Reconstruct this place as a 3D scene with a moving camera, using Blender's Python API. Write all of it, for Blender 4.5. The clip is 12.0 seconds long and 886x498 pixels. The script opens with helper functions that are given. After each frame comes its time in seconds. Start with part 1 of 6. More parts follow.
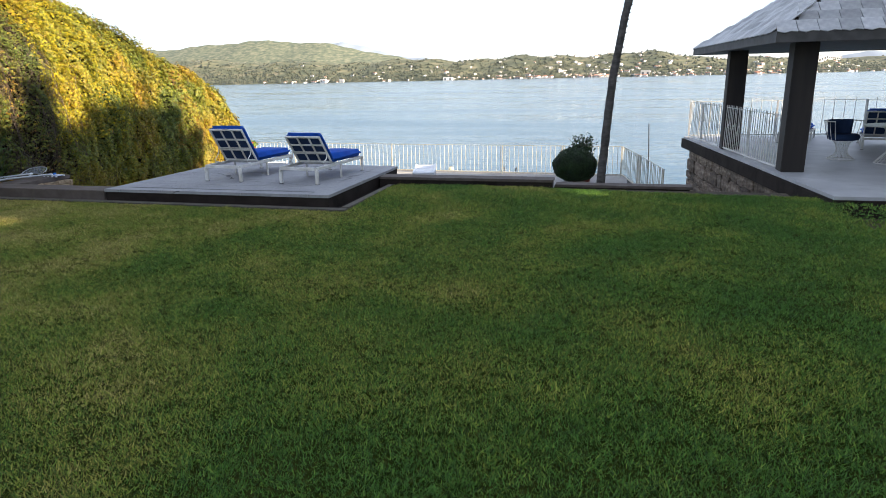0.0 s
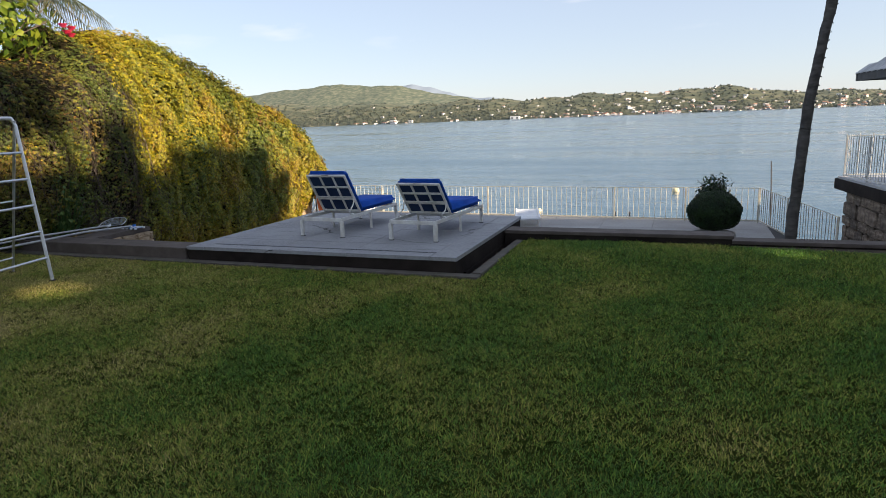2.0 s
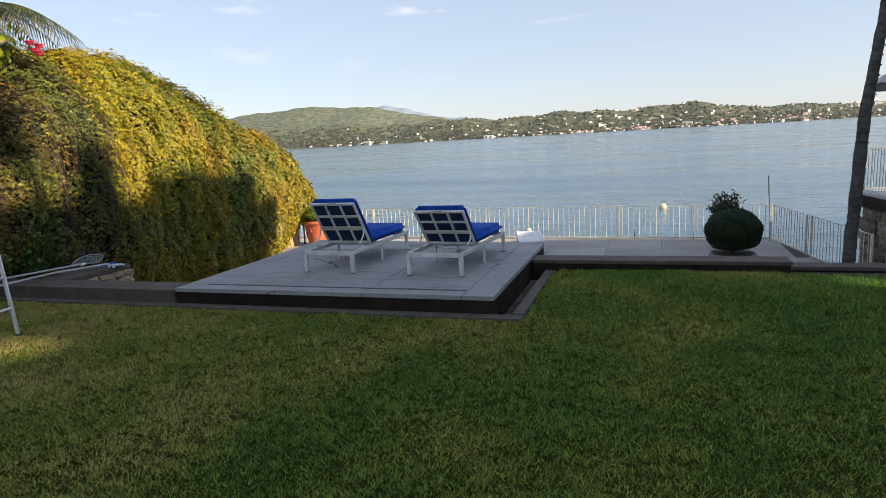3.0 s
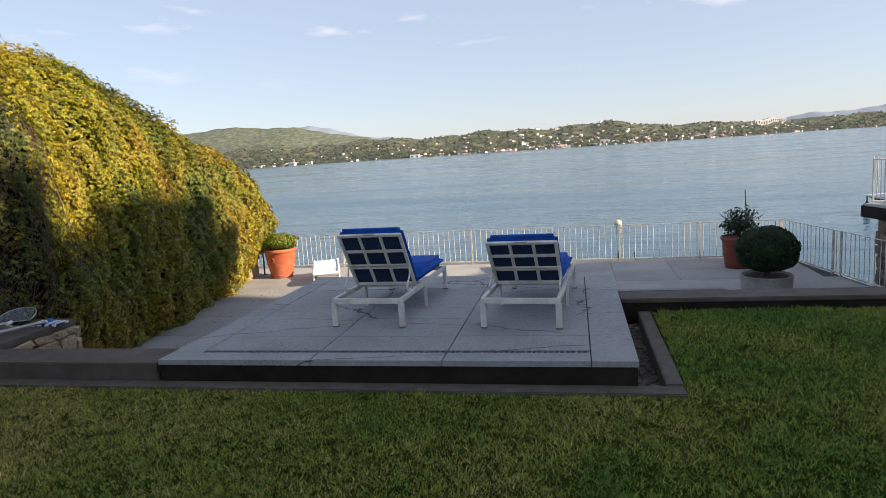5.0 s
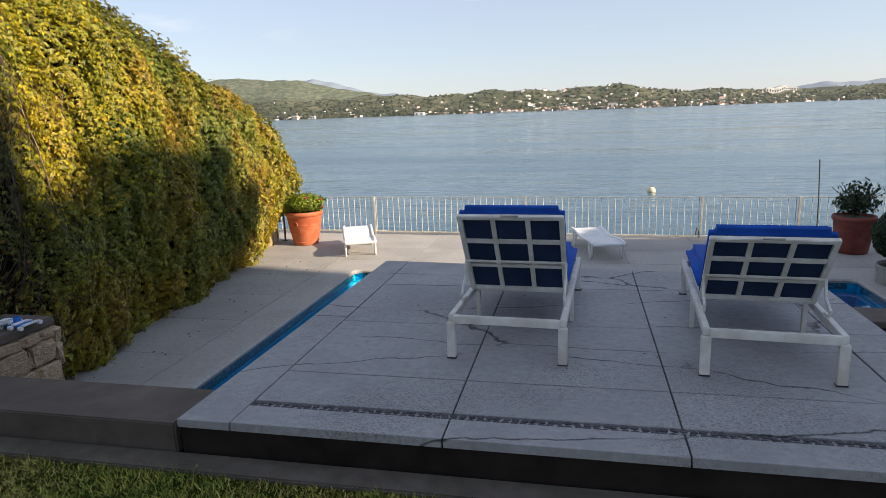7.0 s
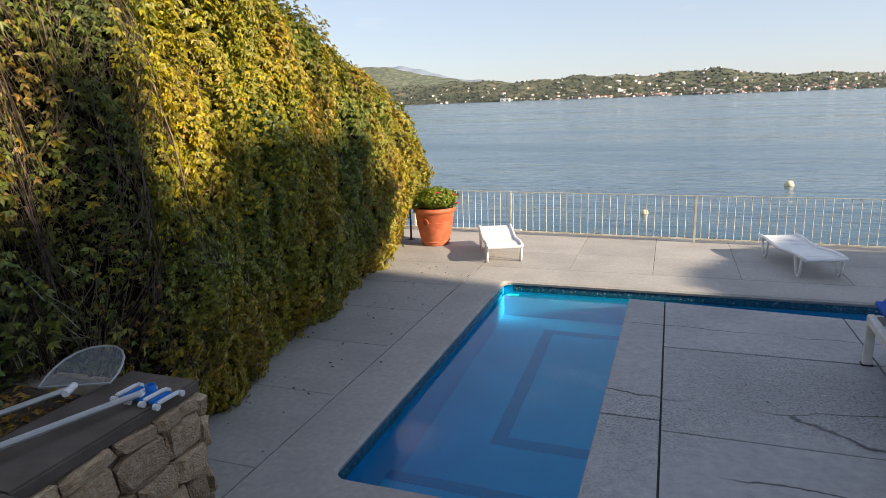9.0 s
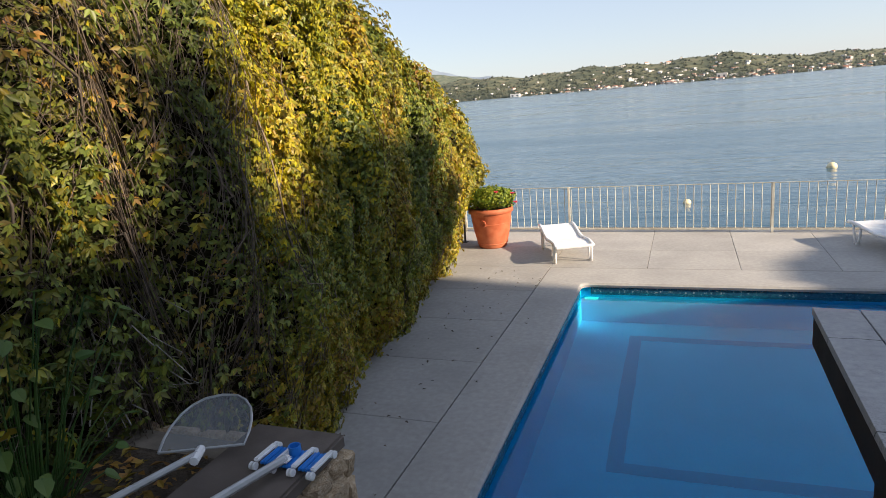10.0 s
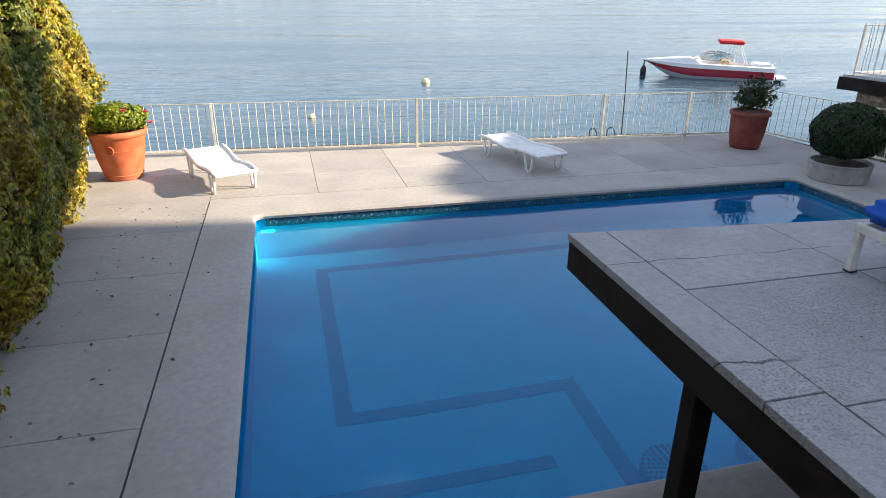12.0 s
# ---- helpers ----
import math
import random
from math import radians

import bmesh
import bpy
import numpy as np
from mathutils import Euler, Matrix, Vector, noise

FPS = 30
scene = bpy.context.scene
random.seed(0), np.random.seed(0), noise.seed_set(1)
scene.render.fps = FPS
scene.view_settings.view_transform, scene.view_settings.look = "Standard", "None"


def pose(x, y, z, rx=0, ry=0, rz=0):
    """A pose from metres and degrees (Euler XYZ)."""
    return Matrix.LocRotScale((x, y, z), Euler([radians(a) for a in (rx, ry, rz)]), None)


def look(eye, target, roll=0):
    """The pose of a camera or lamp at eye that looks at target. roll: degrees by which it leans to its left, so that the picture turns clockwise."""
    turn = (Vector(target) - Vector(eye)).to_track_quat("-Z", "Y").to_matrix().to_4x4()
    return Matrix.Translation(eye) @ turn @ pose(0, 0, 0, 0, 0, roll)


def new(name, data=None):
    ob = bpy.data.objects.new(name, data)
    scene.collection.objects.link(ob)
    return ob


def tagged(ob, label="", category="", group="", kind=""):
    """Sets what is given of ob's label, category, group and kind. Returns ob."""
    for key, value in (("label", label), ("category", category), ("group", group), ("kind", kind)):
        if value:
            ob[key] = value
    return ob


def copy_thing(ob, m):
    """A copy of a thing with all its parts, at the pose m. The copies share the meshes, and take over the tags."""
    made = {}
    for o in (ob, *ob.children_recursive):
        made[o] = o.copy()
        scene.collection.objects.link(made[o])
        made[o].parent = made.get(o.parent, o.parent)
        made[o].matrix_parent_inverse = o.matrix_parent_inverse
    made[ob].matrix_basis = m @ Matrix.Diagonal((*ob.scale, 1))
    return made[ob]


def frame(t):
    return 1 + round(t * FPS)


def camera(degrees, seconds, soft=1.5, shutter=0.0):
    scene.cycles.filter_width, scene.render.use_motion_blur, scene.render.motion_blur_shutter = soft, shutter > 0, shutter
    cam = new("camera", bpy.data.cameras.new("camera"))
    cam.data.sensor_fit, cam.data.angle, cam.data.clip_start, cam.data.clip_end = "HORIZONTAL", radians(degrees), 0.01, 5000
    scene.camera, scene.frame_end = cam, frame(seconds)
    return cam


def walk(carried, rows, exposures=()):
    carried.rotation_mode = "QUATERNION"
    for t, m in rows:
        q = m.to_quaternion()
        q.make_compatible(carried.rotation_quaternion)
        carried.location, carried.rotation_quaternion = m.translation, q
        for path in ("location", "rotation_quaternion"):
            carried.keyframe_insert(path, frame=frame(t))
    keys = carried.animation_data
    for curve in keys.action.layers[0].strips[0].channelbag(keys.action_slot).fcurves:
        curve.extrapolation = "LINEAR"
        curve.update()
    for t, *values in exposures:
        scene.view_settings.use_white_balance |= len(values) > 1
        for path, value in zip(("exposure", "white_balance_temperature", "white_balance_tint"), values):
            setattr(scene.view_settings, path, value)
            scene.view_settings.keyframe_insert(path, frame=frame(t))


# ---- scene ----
cam = camera(70.4, 12.0, soft=0.65)
PATH = [
    (0, (3.929, -8.195, 1.575), (3.431, -6.33, 1.053), -1.2),
    (0.5, (3.638, -7.706, 1.448), (3.055, -5.839, 1.031), -2.2),
    (1, (3.236, -7.383, 1.474), (2.543, -5.556, 1.049), -0.4),
    (1.5, (2.829, -6.96, 1.468), (2.184, -5.113, 1.051), -4.3),
    (2, (2.421, -6.557, 1.53), (1.718, -4.728, 1.13), -2.2),
    (2.5, (1.938, -6.258, 1.558), (1.291, -4.413, 1.136), -3.2),
    (3, (1.554, -5.854, 1.553), (0.919, -3.989, 1.21), -3.2),
    (4.8, (-0.192, -4.597, 1.538), (-0.643, -2.673, 1.23), -2.6),
    (5, (-0.347, -4.462, 1.54), (-0.763, -2.529, 1.243), -3.8),
    (5.5, (-0.767, -4.032, 1.541), (-1.163, -2.092, 1.262), -1.7),
    (6, (-1.173, -3.629, 1.53), (-1.41, -1.672, 1.195), -1.6),
    (6.5, (-1.489, -3.01, 1.462), (-1.791, -1.077, 1.05), -1.2),
    (6.7, (-1.641, -2.808, 1.45), (-2.016, -0.889, 1.029), -0.9),
    (8.3, (-2.839, -1.593, 1.449), (-3.325, 0.298, 1.015), -3.7),
    (8.5, (-3.059, -1.429, 1.439), (-3.533, 0.46, 0.985), -3.2),
    (9, (-3.531, -1.09, 1.426), (-4.199, 0.74, 0.972), -2.1),
    (9.5, (-4.006, -0.951, 1.41), (-4.746, 0.859, 0.991), -4.7),
    (10, (-4.496, -0.757, 1.411), (-5.213, 1.054, 0.957), -5.0),
    (10.5, (-4.886, -0.639, 1.423), (-5.604, 1.151, 0.89), -5.2),
    (11, (-5.189, -0.537, 1.477), (-5.437, 1.323, 0.785), -2.1),
    (11.5, (-5.37, -0.205, 1.375), (-5.332, 1.611, 0.539), -2.2),
    (12, (-5.418, 0.069, 1.393), (-4.964, 1.862, 0.632), 0.5),
]
walk(cam, [(t, look(eye, target, roll)) for t, eye, target, roll in PATH], exposures=[(t, e, 6500, 14) for t, e in ((0.0, 1.60), (0.6, 1.24), (1.5, 0.99), (3.0, 0.92), (6.5, 0.86), (9.5, 0.88), (10.5, 1.02), (12.0, 1.42))])

# ---- light ----
SUN_UP, SUN_AZ = 24.0, 100.0          # degrees above the horizon, clockwise from +y
SUN_DIR = Vector((math.sin(radians(SUN_AZ)) * math.cos(radians(SUN_UP)), math.cos(radians(SUN_AZ)) * math.cos(radians(SUN_UP)), math.sin(radians(SUN_UP))))
world = bpy.data.worlds.new("world")
scene.world = world
world.use_nodes = True
wn, wl = world.node_tree.nodes, world.node_tree.links
wn.clear()
w_out, w_bg = wn.new("ShaderNodeOutputWorld"), wn.new("ShaderNodeBackground")
w_sky = wn.new("ShaderNodeTexSky")
w_sky.sky_type, w_sky.sun_disc = "NISHITA", False
w_sky.sun_elevation, w_sky.sun_rotation = radians(SUN_UP), radians(SUN_AZ)
w_sky.air_density, w_sky.dust_density, w_sky.ozone_density = 1.0, 0.4, 2.0
w_co, w_map = wn.new("ShaderNodeTexCoord"), wn.new("ShaderNodeMapping")
w_map.inputs["Scale"].default_value = (7.0, 7.0, 30.0)
w_map.inputs["Location"].default_value = (2.3, 0.4, 1.7)
w_map.inputs["Rotation"].default_value = (0, 0, radians(28))
w_noise, w_ramp = wn.new("ShaderNodeTexNoise"), wn.new("ShaderNodeValToRGB")
w_noise.inputs["Scale"].default_value, w_noise.inputs["Detail"].default_value = 1.0, 6.0
w_ramp.color_ramp.elements[0].position, w_ramp.color_ramp.elements[1].position = 0.61, 0.84
w_mix, w_band, w_mul = wn.new("ShaderNodeMix"), wn.new("ShaderNodeMapRange"), wn.new("ShaderNodeMath")
w_mix.data_type = "RGBA"
w_mix.inputs["B"].default_value = (6.4, 6.2, 6.1, 1)
w_sep = wn.new("ShaderNodeSeparateXYZ")
w_band.inputs["From Min"].default_value, w_band.inputs["From Max"].default_value = 0.10, 0.2
w_mul.operation = "MULTIPLY"
wl.new(w_co.outputs["Generated"], w_map.inputs["Vector"])
wl.new(w_map.outputs["Vector"], w_noise.inputs["Vector"])
wl.new(w_noise.outputs["Fac"], w_ramp.inputs["Fac"])
wl.new(w_co.outputs["Generated"], w_sep.inputs["Vector"])
wl.new(w_sep.outputs["Z"], w_band.inputs["Value"])
wl.new(w_ramp.outputs["Color"], w_mul.inputs[0])
wl.new(w_band.outputs["Result"], w_mul.inputs[1])
wl.new(w_mul.outputs["Value"], w_mix.inputs["Factor"])
w_haze = wn.new("ShaderNodeMix")          # thin high haze that whitens the whole sky
w_haze.data_type = "RGBA"
w_fade = wn.new("ShaderNodeMapRange")          # the haze thins out towards the zenith
w_fade.inputs["From Min"].default_value, w_fade.inputs["From Max"].default_value = 0.28, 0.75
w_fade.inputs["To Min"].default_value, w_fade.inputs["To Max"].default_value = 0.6, 0.50
wl.new(w_sep.outputs["Z"], w_fade.inputs["Value"])
wl.new(w_fade.outputs["Result"], w_haze.inputs["Factor"])
w_haze.inputs["B"].default_value = (3.55, 3.95, 4.6, 1)
wl.new(w_sky.outputs["Color"], w_haze.inputs["A"])
wl.new(w_haze.outputs["Result"], w_mix.inputs["A"])
wl.new(w_mix.outputs["Result"], w_bg.inputs["Color"])
w_bg.inputs["Strength"].default_value = 0.098
wl.new(w_bg.outputs["Background"], w_out.inputs["Surface"])
sun_data = bpy.data.lights.new("sun", "SUN")
sun_data.energy, sun_data.angle, sun_data.color = 5.0, radians(1.1), (1.0, 0.84, 0.62)
sun = new("sun", sun_data)
sun.matrix_world = look(SUN_DIR * 60, (0, 0, 0))


# ---- materials ----
def nodes_of(name):
    m = bpy.data.materials.new(name)
    m.use_nodes = True
    n, l = m.node_tree.nodes, m.node_tree.links
    return m, n, l, n["Principled BSDF"]


def ramp_of(n, stops):
    r = n.new("ShaderNodeValToRGB")
    e = r.color_ramp.elements
    while len(e) < len(stops):
        e.new(0.5)
    for item, (pos, col) in zip(e, stops):
        item.position, item.color = pos, (*col, 1)
    return r


def surface(name, stops, scale=4.0, detail=8.0, rough=0.8, metal=0.0, bump=0.3, bump_scale=60.0, depth=0.004,
            stain=None, stain_scale=0.7, stain_amount=0.5, vary=0.0, island=0.0, spec=0.5, stretch=(1, 1, 1), rough_var=0.0, coat=0.0):
    """Noise-varied surface: fine colour ramp, large stains, fine relief, variation from piece to piece."""
    m, n, l, b = nodes_of(name)
    co, mp = n.new("ShaderNodeTexCoord"), n.new("ShaderNodeMapping")
    mp.inputs["Scale"].default_value = stretch
    l.new(co.outputs["Object"], mp.inputs["Vector"])
    t = n.new("ShaderNodeTexNoise")
    t.inputs["Scale"].default_value, t.inputs["Detail"].default_value = scale, detail
    l.new(mp.outputs["Vector"], t.inputs["Vector"])
    r = ramp_of(n, stops)
    l.new(t.outputs["Fac"], r.inputs["Fac"])
    col = r.outputs["Color"]
    if stain:
        t2 = n.new("ShaderNodeTexNoise")
        t2.inputs["Scale"].default_value, t2.inputs["Detail"].default_value = stain_scale, 5.0
        l.new(mp.outputs["Vector"], t2.inputs["Vector"])
        r2 = ramp_of(n, [(0.42, (0, 0, 0)), (0.68, (stain_amount,) * 3)])
        l.new(t2.outputs["Fac"], r2.inputs["Fac"])
        mx = n.new("ShaderNodeMix")
        mx.data_type = "RGBA"
        l.new(r2.outputs["Color"], mx.inputs["Factor"])
        l.new(col, mx.inputs["A"])
        mx.inputs["B"].default_value = (*stain, 1)
        col = mx.outputs["Result"]
    if vary or island:
        hs = n.new("ShaderNodeHueSaturation")
        mr = n.new("ShaderNodeMapRange")
        k = vary or island
        mr.inputs["To Min"].default_value, mr.inputs["To Max"].default_value = 1 - k, 1 + k
        src = n.new("ShaderNodeObjectInfo").outputs["Random"] if vary else n.new("ShaderNodeNewGeometry").outputs["Random Per Island"]
        l.new(src, mr.inputs["Value"])
        l.new(mr.outputs["Result"], hs.inputs["Value"])
        l.new(col, hs.inputs["Color"])
        col = hs.outputs["Color"]
    l.new(col, b.inputs["Base Color"])
    b.inputs["Roughness"].default_value, b.inputs["Metallic"].default_value = rough, metal
    b.inputs["Specular IOR Level"].default_value = spec
    b.inputs["Coat Weight"].default_value = coat
    if rough_var:
        mr2 = n.new("ShaderNodeMapRange")
        mr2.inputs["To Min"].default_value, mr2.inputs["To Max"].default_value = rough - rough_var, rough + rough_var
        l.new(t.outputs["Fac"], mr2.inputs["Value"])
        l.new(mr2.outputs["Result"], b.inputs["Roughness"])
    if bump:
        t3, bp = n.new("ShaderNodeTexNoise"), n.new("ShaderNodeBump")
        t3.inputs["Scale"].default_value, t3.inputs["Detail"].default_value = bump_scale, 4.0
        l.new(mp.outputs["Vector"], t3.inputs["Vector"])
        bp.inputs["Strength"].default_value, bp.inputs["Distance"].default_value = bump, depth
        l.new(t3.outputs["Fac"], bp.inputs["Height"])
        l.new(bp.outputs["Normal"], b.inputs["Normal"])
    return m


def cracked(name, stops, crack=(0.06, 0.06, 0.055), crack_scale=1.0, width=0.0075, **kw):
    """A concrete surface with hairline cracks of its own."""
    m = surface(name, stops, **kw)
    n, l = m.node_tree.nodes, m.node_tree.links
    b = n["Principled BSDF"]
    old = b.inputs["Base Color"].links[0].from_socket
    co, nz, add = n.new("ShaderNodeTexCoord"), n.new("ShaderNodeTexNoise"), n.new("ShaderNodeVectorMath")
    nz.inputs["Scale"].default_value, nz.inputs["Detail"].default_value = 3.0, 6.0
    sc = n.new("ShaderNodeVectorMath")
    sc.operation = "SCALE"
    sc.inputs["Scale"].default_value = 0.17
    v = n.new("ShaderNodeTexVoronoi")
    v.feature = "DISTANCE_TO_EDGE"
    v.inputs["Scale"].default_value = crack_scale
    l.new(co.outputs["Object"], nz.inputs["Vector"])
    l.new(nz.outputs["Color"], sc.inputs[0])
    st = n.new("ShaderNodeMapping")
    st.inputs["Scale"].default_value = (0.30, 1.25, 1.0)
    l.new(co.outputs["Object"], st.inputs["Vector"])
    l.new(st.outputs["Vector"], add.inputs[0])
    l.new(sc.outputs["Vector"], add.inputs[1])
    l.new(add.outputs["Vector"], v.inputs["Vector"])
    r = ramp_of(n, [(0.0, (1, 1, 1)), (width * 0.35, (0.75, 0.75, 0.75)), (width, (0, 0, 0))])
    l.new(v.outputs["Distance"], r.inputs["Fac"])
    gate, gr, mul = n.new("ShaderNodeTexNoise"), ramp_of(n, [(0.41, (0, 0, 0)), (0.52, (1, 1, 1))]), n.new("ShaderNodeMath")
    gate.inputs["Scale"].default_value = 1.1
    l.new(co.outputs["Object"], gate.inputs["Vector"])
    l.new(gate.outputs["Fac"], gr.inputs["Fac"])
    mul.operation = "MULTIPLY"
    l.new(r.outputs["Color"], mul.inputs[0])
    l.new(gr.outputs["Color"], mul.inputs[1])
    mx = n.new("ShaderNodeMix")
    mx.data_type = "RGBA"
    l.new(mul.outputs["Value"], mx.inputs["Factor"])
    # worn patches where the skin is gone and dark pits show between the grains
    wear, wr = n.new("ShaderNodeTexNoise"), ramp_of(n, [(0.47, (0, 0, 0)), (0.62, (1, 1, 1))])
    wear.inputs["Scale"].default_value, wear.inputs["Detail"].default_value = 0.85, 5.0
    pit, pr = n.new("ShaderNodeTexNoise"), ramp_of(n, [(0.37, (0.56, 0.56, 0.56)), (0.53, (0.0, 0.0, 0.0))])
    pit.inputs["Scale"].default_value, pit.inputs["Detail"].default_value = 75.0, 8.0
    wm, wx = n.new("ShaderNodeMath"), n.new("ShaderNodeMix")
    wm.operation, wx.data_type = "MULTIPLY", "RGBA"
    for t in (wear, pit):
        l.new(co.outputs["Object"], t.inputs["Vector"])
    l.new(wear.outputs["Fac"], wr.inputs["Fac"])
    l.new(pit.outputs["Fac"], pr.inputs["Fac"])
    l.new(wr.outputs["Color"], wm.inputs[0])
    l.new(pr.outputs["Color"], wm.inputs[1])
    l.new(wm.outputs["Value"], wx.inputs["Factor"])
    l.new(old, wx.inputs["A"])
    wx.inputs["B"].default_value = (*(2.6 * c for c in crack), 1)
    l.new(wx.outputs["Result"], mx.inputs["A"])
    mx.inputs["B"].default_value = (*crack, 1)
    l.new(mx.outputs["Result"], b.inputs["Base Color"])
    return m


def foliage(name, stops, scale=0.9, rough=0.5, spread=0.35, pass_light=0.35, shift=0.0, spec=0.35, value=0.0):
    """Leaves: patches of colour over the plant, each leaf a little lighter or darker, light passing through."""
    m, n, l, b = nodes_of(name)
    co, t, g = n.new("ShaderNodeTexCoord"), n.new("ShaderNodeTexNoise"), n.new("ShaderNodeNewGeometry")
    t.inputs["Scale"].default_value, t.inputs["Detail"].default_value = scale, 3.0
    l.new(co.outputs["Object"], t.inputs["Vector"])
    ma = n.new("ShaderNodeMath")
    ma.operation = "MULTIPLY_ADD"
    l.new(g.outputs["Random Per Island"], ma.inputs[0])
    ma.inputs[1].default_value = spread
    sub = n.new("ShaderNodeMath")
    sub.operation = "SUBTRACT"
    l.new(t.outputs["Fac"], sub.inputs[0])
    sub.inputs[1].default_value = spread / 2
    l.new(sub.outputs["Value"], ma.inputs[2])
    r = ramp_of(n, stops)
    fac = ma.outputs["Value"]
    if shift:                      # the planting grows yellower to one side, and lighter as under open sky
        sp, sh = n.new("ShaderNodeSeparateXYZ"), n.new("ShaderNodeMath")
        sh.operation = "MULTIPLY_ADD"
        l.new(co.outputs["Object"], sp.inputs["Vector"])
        l.new(sp.outputs["X"], sh.inputs[0])
        sh.inputs[1].default_value = shift
        l.new(fac, sh.inputs[2])
        fac = sh.outputs["Value"]
    l.new(fac, r.inputs["Fac"])
    if value:                      # lighter and darker leaves of one hue
        hs, mr = n.new("ShaderNodeHueSaturation"), n.new("ShaderNodeMapRange")
        wn2 = n.new("ShaderNodeTexWhiteNoise")
        wn2.noise_dimensions = "1D"
        l.new(g.outputs["Random Per Island"], wn2.inputs["W"])
        mr.inputs["To Min"].default_value, mr.inputs["To Max"].default_value = 1 - value, 1 + value
        l.new(wn2.outputs["Value"], mr.inputs["Value"])
        l.new(mr.outputs["Result"], hs.inputs["Value"])
        l.new(r.outputs["Color"], hs.inputs["Color"])
        r = hs
    l.new(r.outputs["Color"], b.inputs["Base Color"])
    b.inputs["Roughness"].default_value = rough
    b.inputs["Specular IOR Level"].default_value = spec
    tr, mix, out = n.new("ShaderNodeBsdfTranslucent"), n.new("ShaderNodeMixShader"), n["Material Output"]
    l.new(r.outputs["Color"], tr.inputs["Color"])
    mix.inputs["Fac"].default_value = pass_light
    l.new(b.outputs["BSDF"], mix.inputs[1])
    l.new(tr.outputs["BSDF"], mix.inputs[2])
    l.new(mix.outputs["Shader"], out.inputs["Surface"])
    return m


def plain(name, col, rough=0.5, metal=0.0, spec=0.5, coat=0.0):
    return surface(name, [(0.3, tuple(c * 0.88 for c in col)), (0.7, tuple(min(1, c * 1.08) for c in col))], scale=18, rough=rough, metal=metal,
                   bump=0.08, bump_scale=90, depth=0.001, spec=spec, rough_var=min(0.12, rough * 0.4), coat=coat)


M_GROUND = surface("lawn_ground", [(0.3, (0.014, 0.024, 0.005)), (0.6, (0.036, 0.050, 0.009)), (0.8, (0.10, 0.085, 0.026))], scale=22, rough=0.95, spec=0.0, bump=0.7, bump_scale=180, depth=0.012,
                   stain=(0.07, 0.062, 0.022), stain_scale=0.9, stain_amount=0.4)
M_SLAB = cracked("slab_concrete", [(0.28, (0.285, 0.285, 0.295)), (0.45, (0.335, 0.335, 0.34)), (0.58, (0.36, 0.36, 0.362)), (0.75, (0.405, 0.40, 0.395))], scale=22, rough=0.9, bump=0.5, bump_scale=140, depth=0.006,
                 stain=(0.24, 0.24, 0.25), stain_scale=2.1, stain_amount=0.45, vary=0.06, crack=(0.035, 0.035, 0.035))
M_DECK = surface("deck_concrete", [(0.25, (0.315, 0.302, 0.284)), (0.50, (0.355, 0.342, 0.322)), (0.75, (0.405, 0.39, 0.366))], scale=17, rough=0.88, bump=0.35, bump_scale=120, depth=0.003,
                 stain=(0.24, 0.232, 0.22), stain_scale=1.3, stain_amount=0.5, vary=0.08)
M_JOINT = surface("joint_mortar", [(0.3, (0.035, 0.035, 0.033)), (0.7, (0.09, 0.085, 0.08))], scale=30, rough=0.95)
M_PEBBLE = surface("pebbles", [(0.3, (0.025, 0.025, 0.03)), (0.7, (0.09, 0.09, 0.1))], scale=20, rough=0.6, vary=0.35)
M_BROWN = surface("brown_painted_plaster", [(0.3, (0.014, 0.010, 0.008)), (0.7, (0.028, 0.021, 0.018))], scale=5, rough=0.85, spec=0.15, bump=0.35, bump_scale=70, depth=0.004,
                  stain=(0.055, 0.045, 0.038), stain_scale=2.2, stain_amount=0.3)
M_COPING = surface("brown_coping_cement", [(0.3, (0.085, 0.066, 0.055)), (0.7, (0.14, 0.113, 0.095))], scale=6, rough=0.85, bump=0.3, bump_scale=90, depth=0.003,
                   stain=(0.075, 0.06, 0.05), stain_scale=1.6, stain_amount=0.6)
M_KERB = surface("kerb_cement", [(0.3, (0.075, 0.062, 0.05)), (0.7, (0.135, 0.115, 0.095))], scale=9, rough=0.9, bump=0.4, bump_scale=90, stain=(0.05, 0.055, 0.03), stain_scale=2.5)
M_STONE = surface("rubble_stone", [(0.25, (0.34, 0.22, 0.12)), (0.5, (0.52, 0.38, 0.24)), (0.8, (0.66, 0.54, 0.39))], scale=7, rough=0.9, bump=0.8, bump_scale=16, depth=0.03, vary=0.25)
M_STONE_D = surface("dark_rubble_stone", [(0.28, (0.055, 0.042, 0.034)), (0.42, (0.13, 0.095, 0.07)), (0.55, (0.20, 0.155, 0.115)), (0.72, (0.34, 0.28, 0.22))], scale=3.5, rough=0.9, bump=0.8, bump_scale=16, depth=0.03, vary=0.4)
M_MORTAR = surface("stone_mortar", [(0.3, (0.16, 0.13, 0.10)), (0.7, (0.26, 0.22, 0.17))], scale=14, rough=0.95, bump=0.6, bump_scale=40)
M_WHITE = surface("white_painted_metal", [(0.3, (0.62, 0.61, 0.57)), (0.7, (0.80, 0.79, 0.75))], scale=14, rough=0.45, bump=0.1, stain=(0.34, 0.28, 0.2), stain_scale=5, stain_amount=0.35)
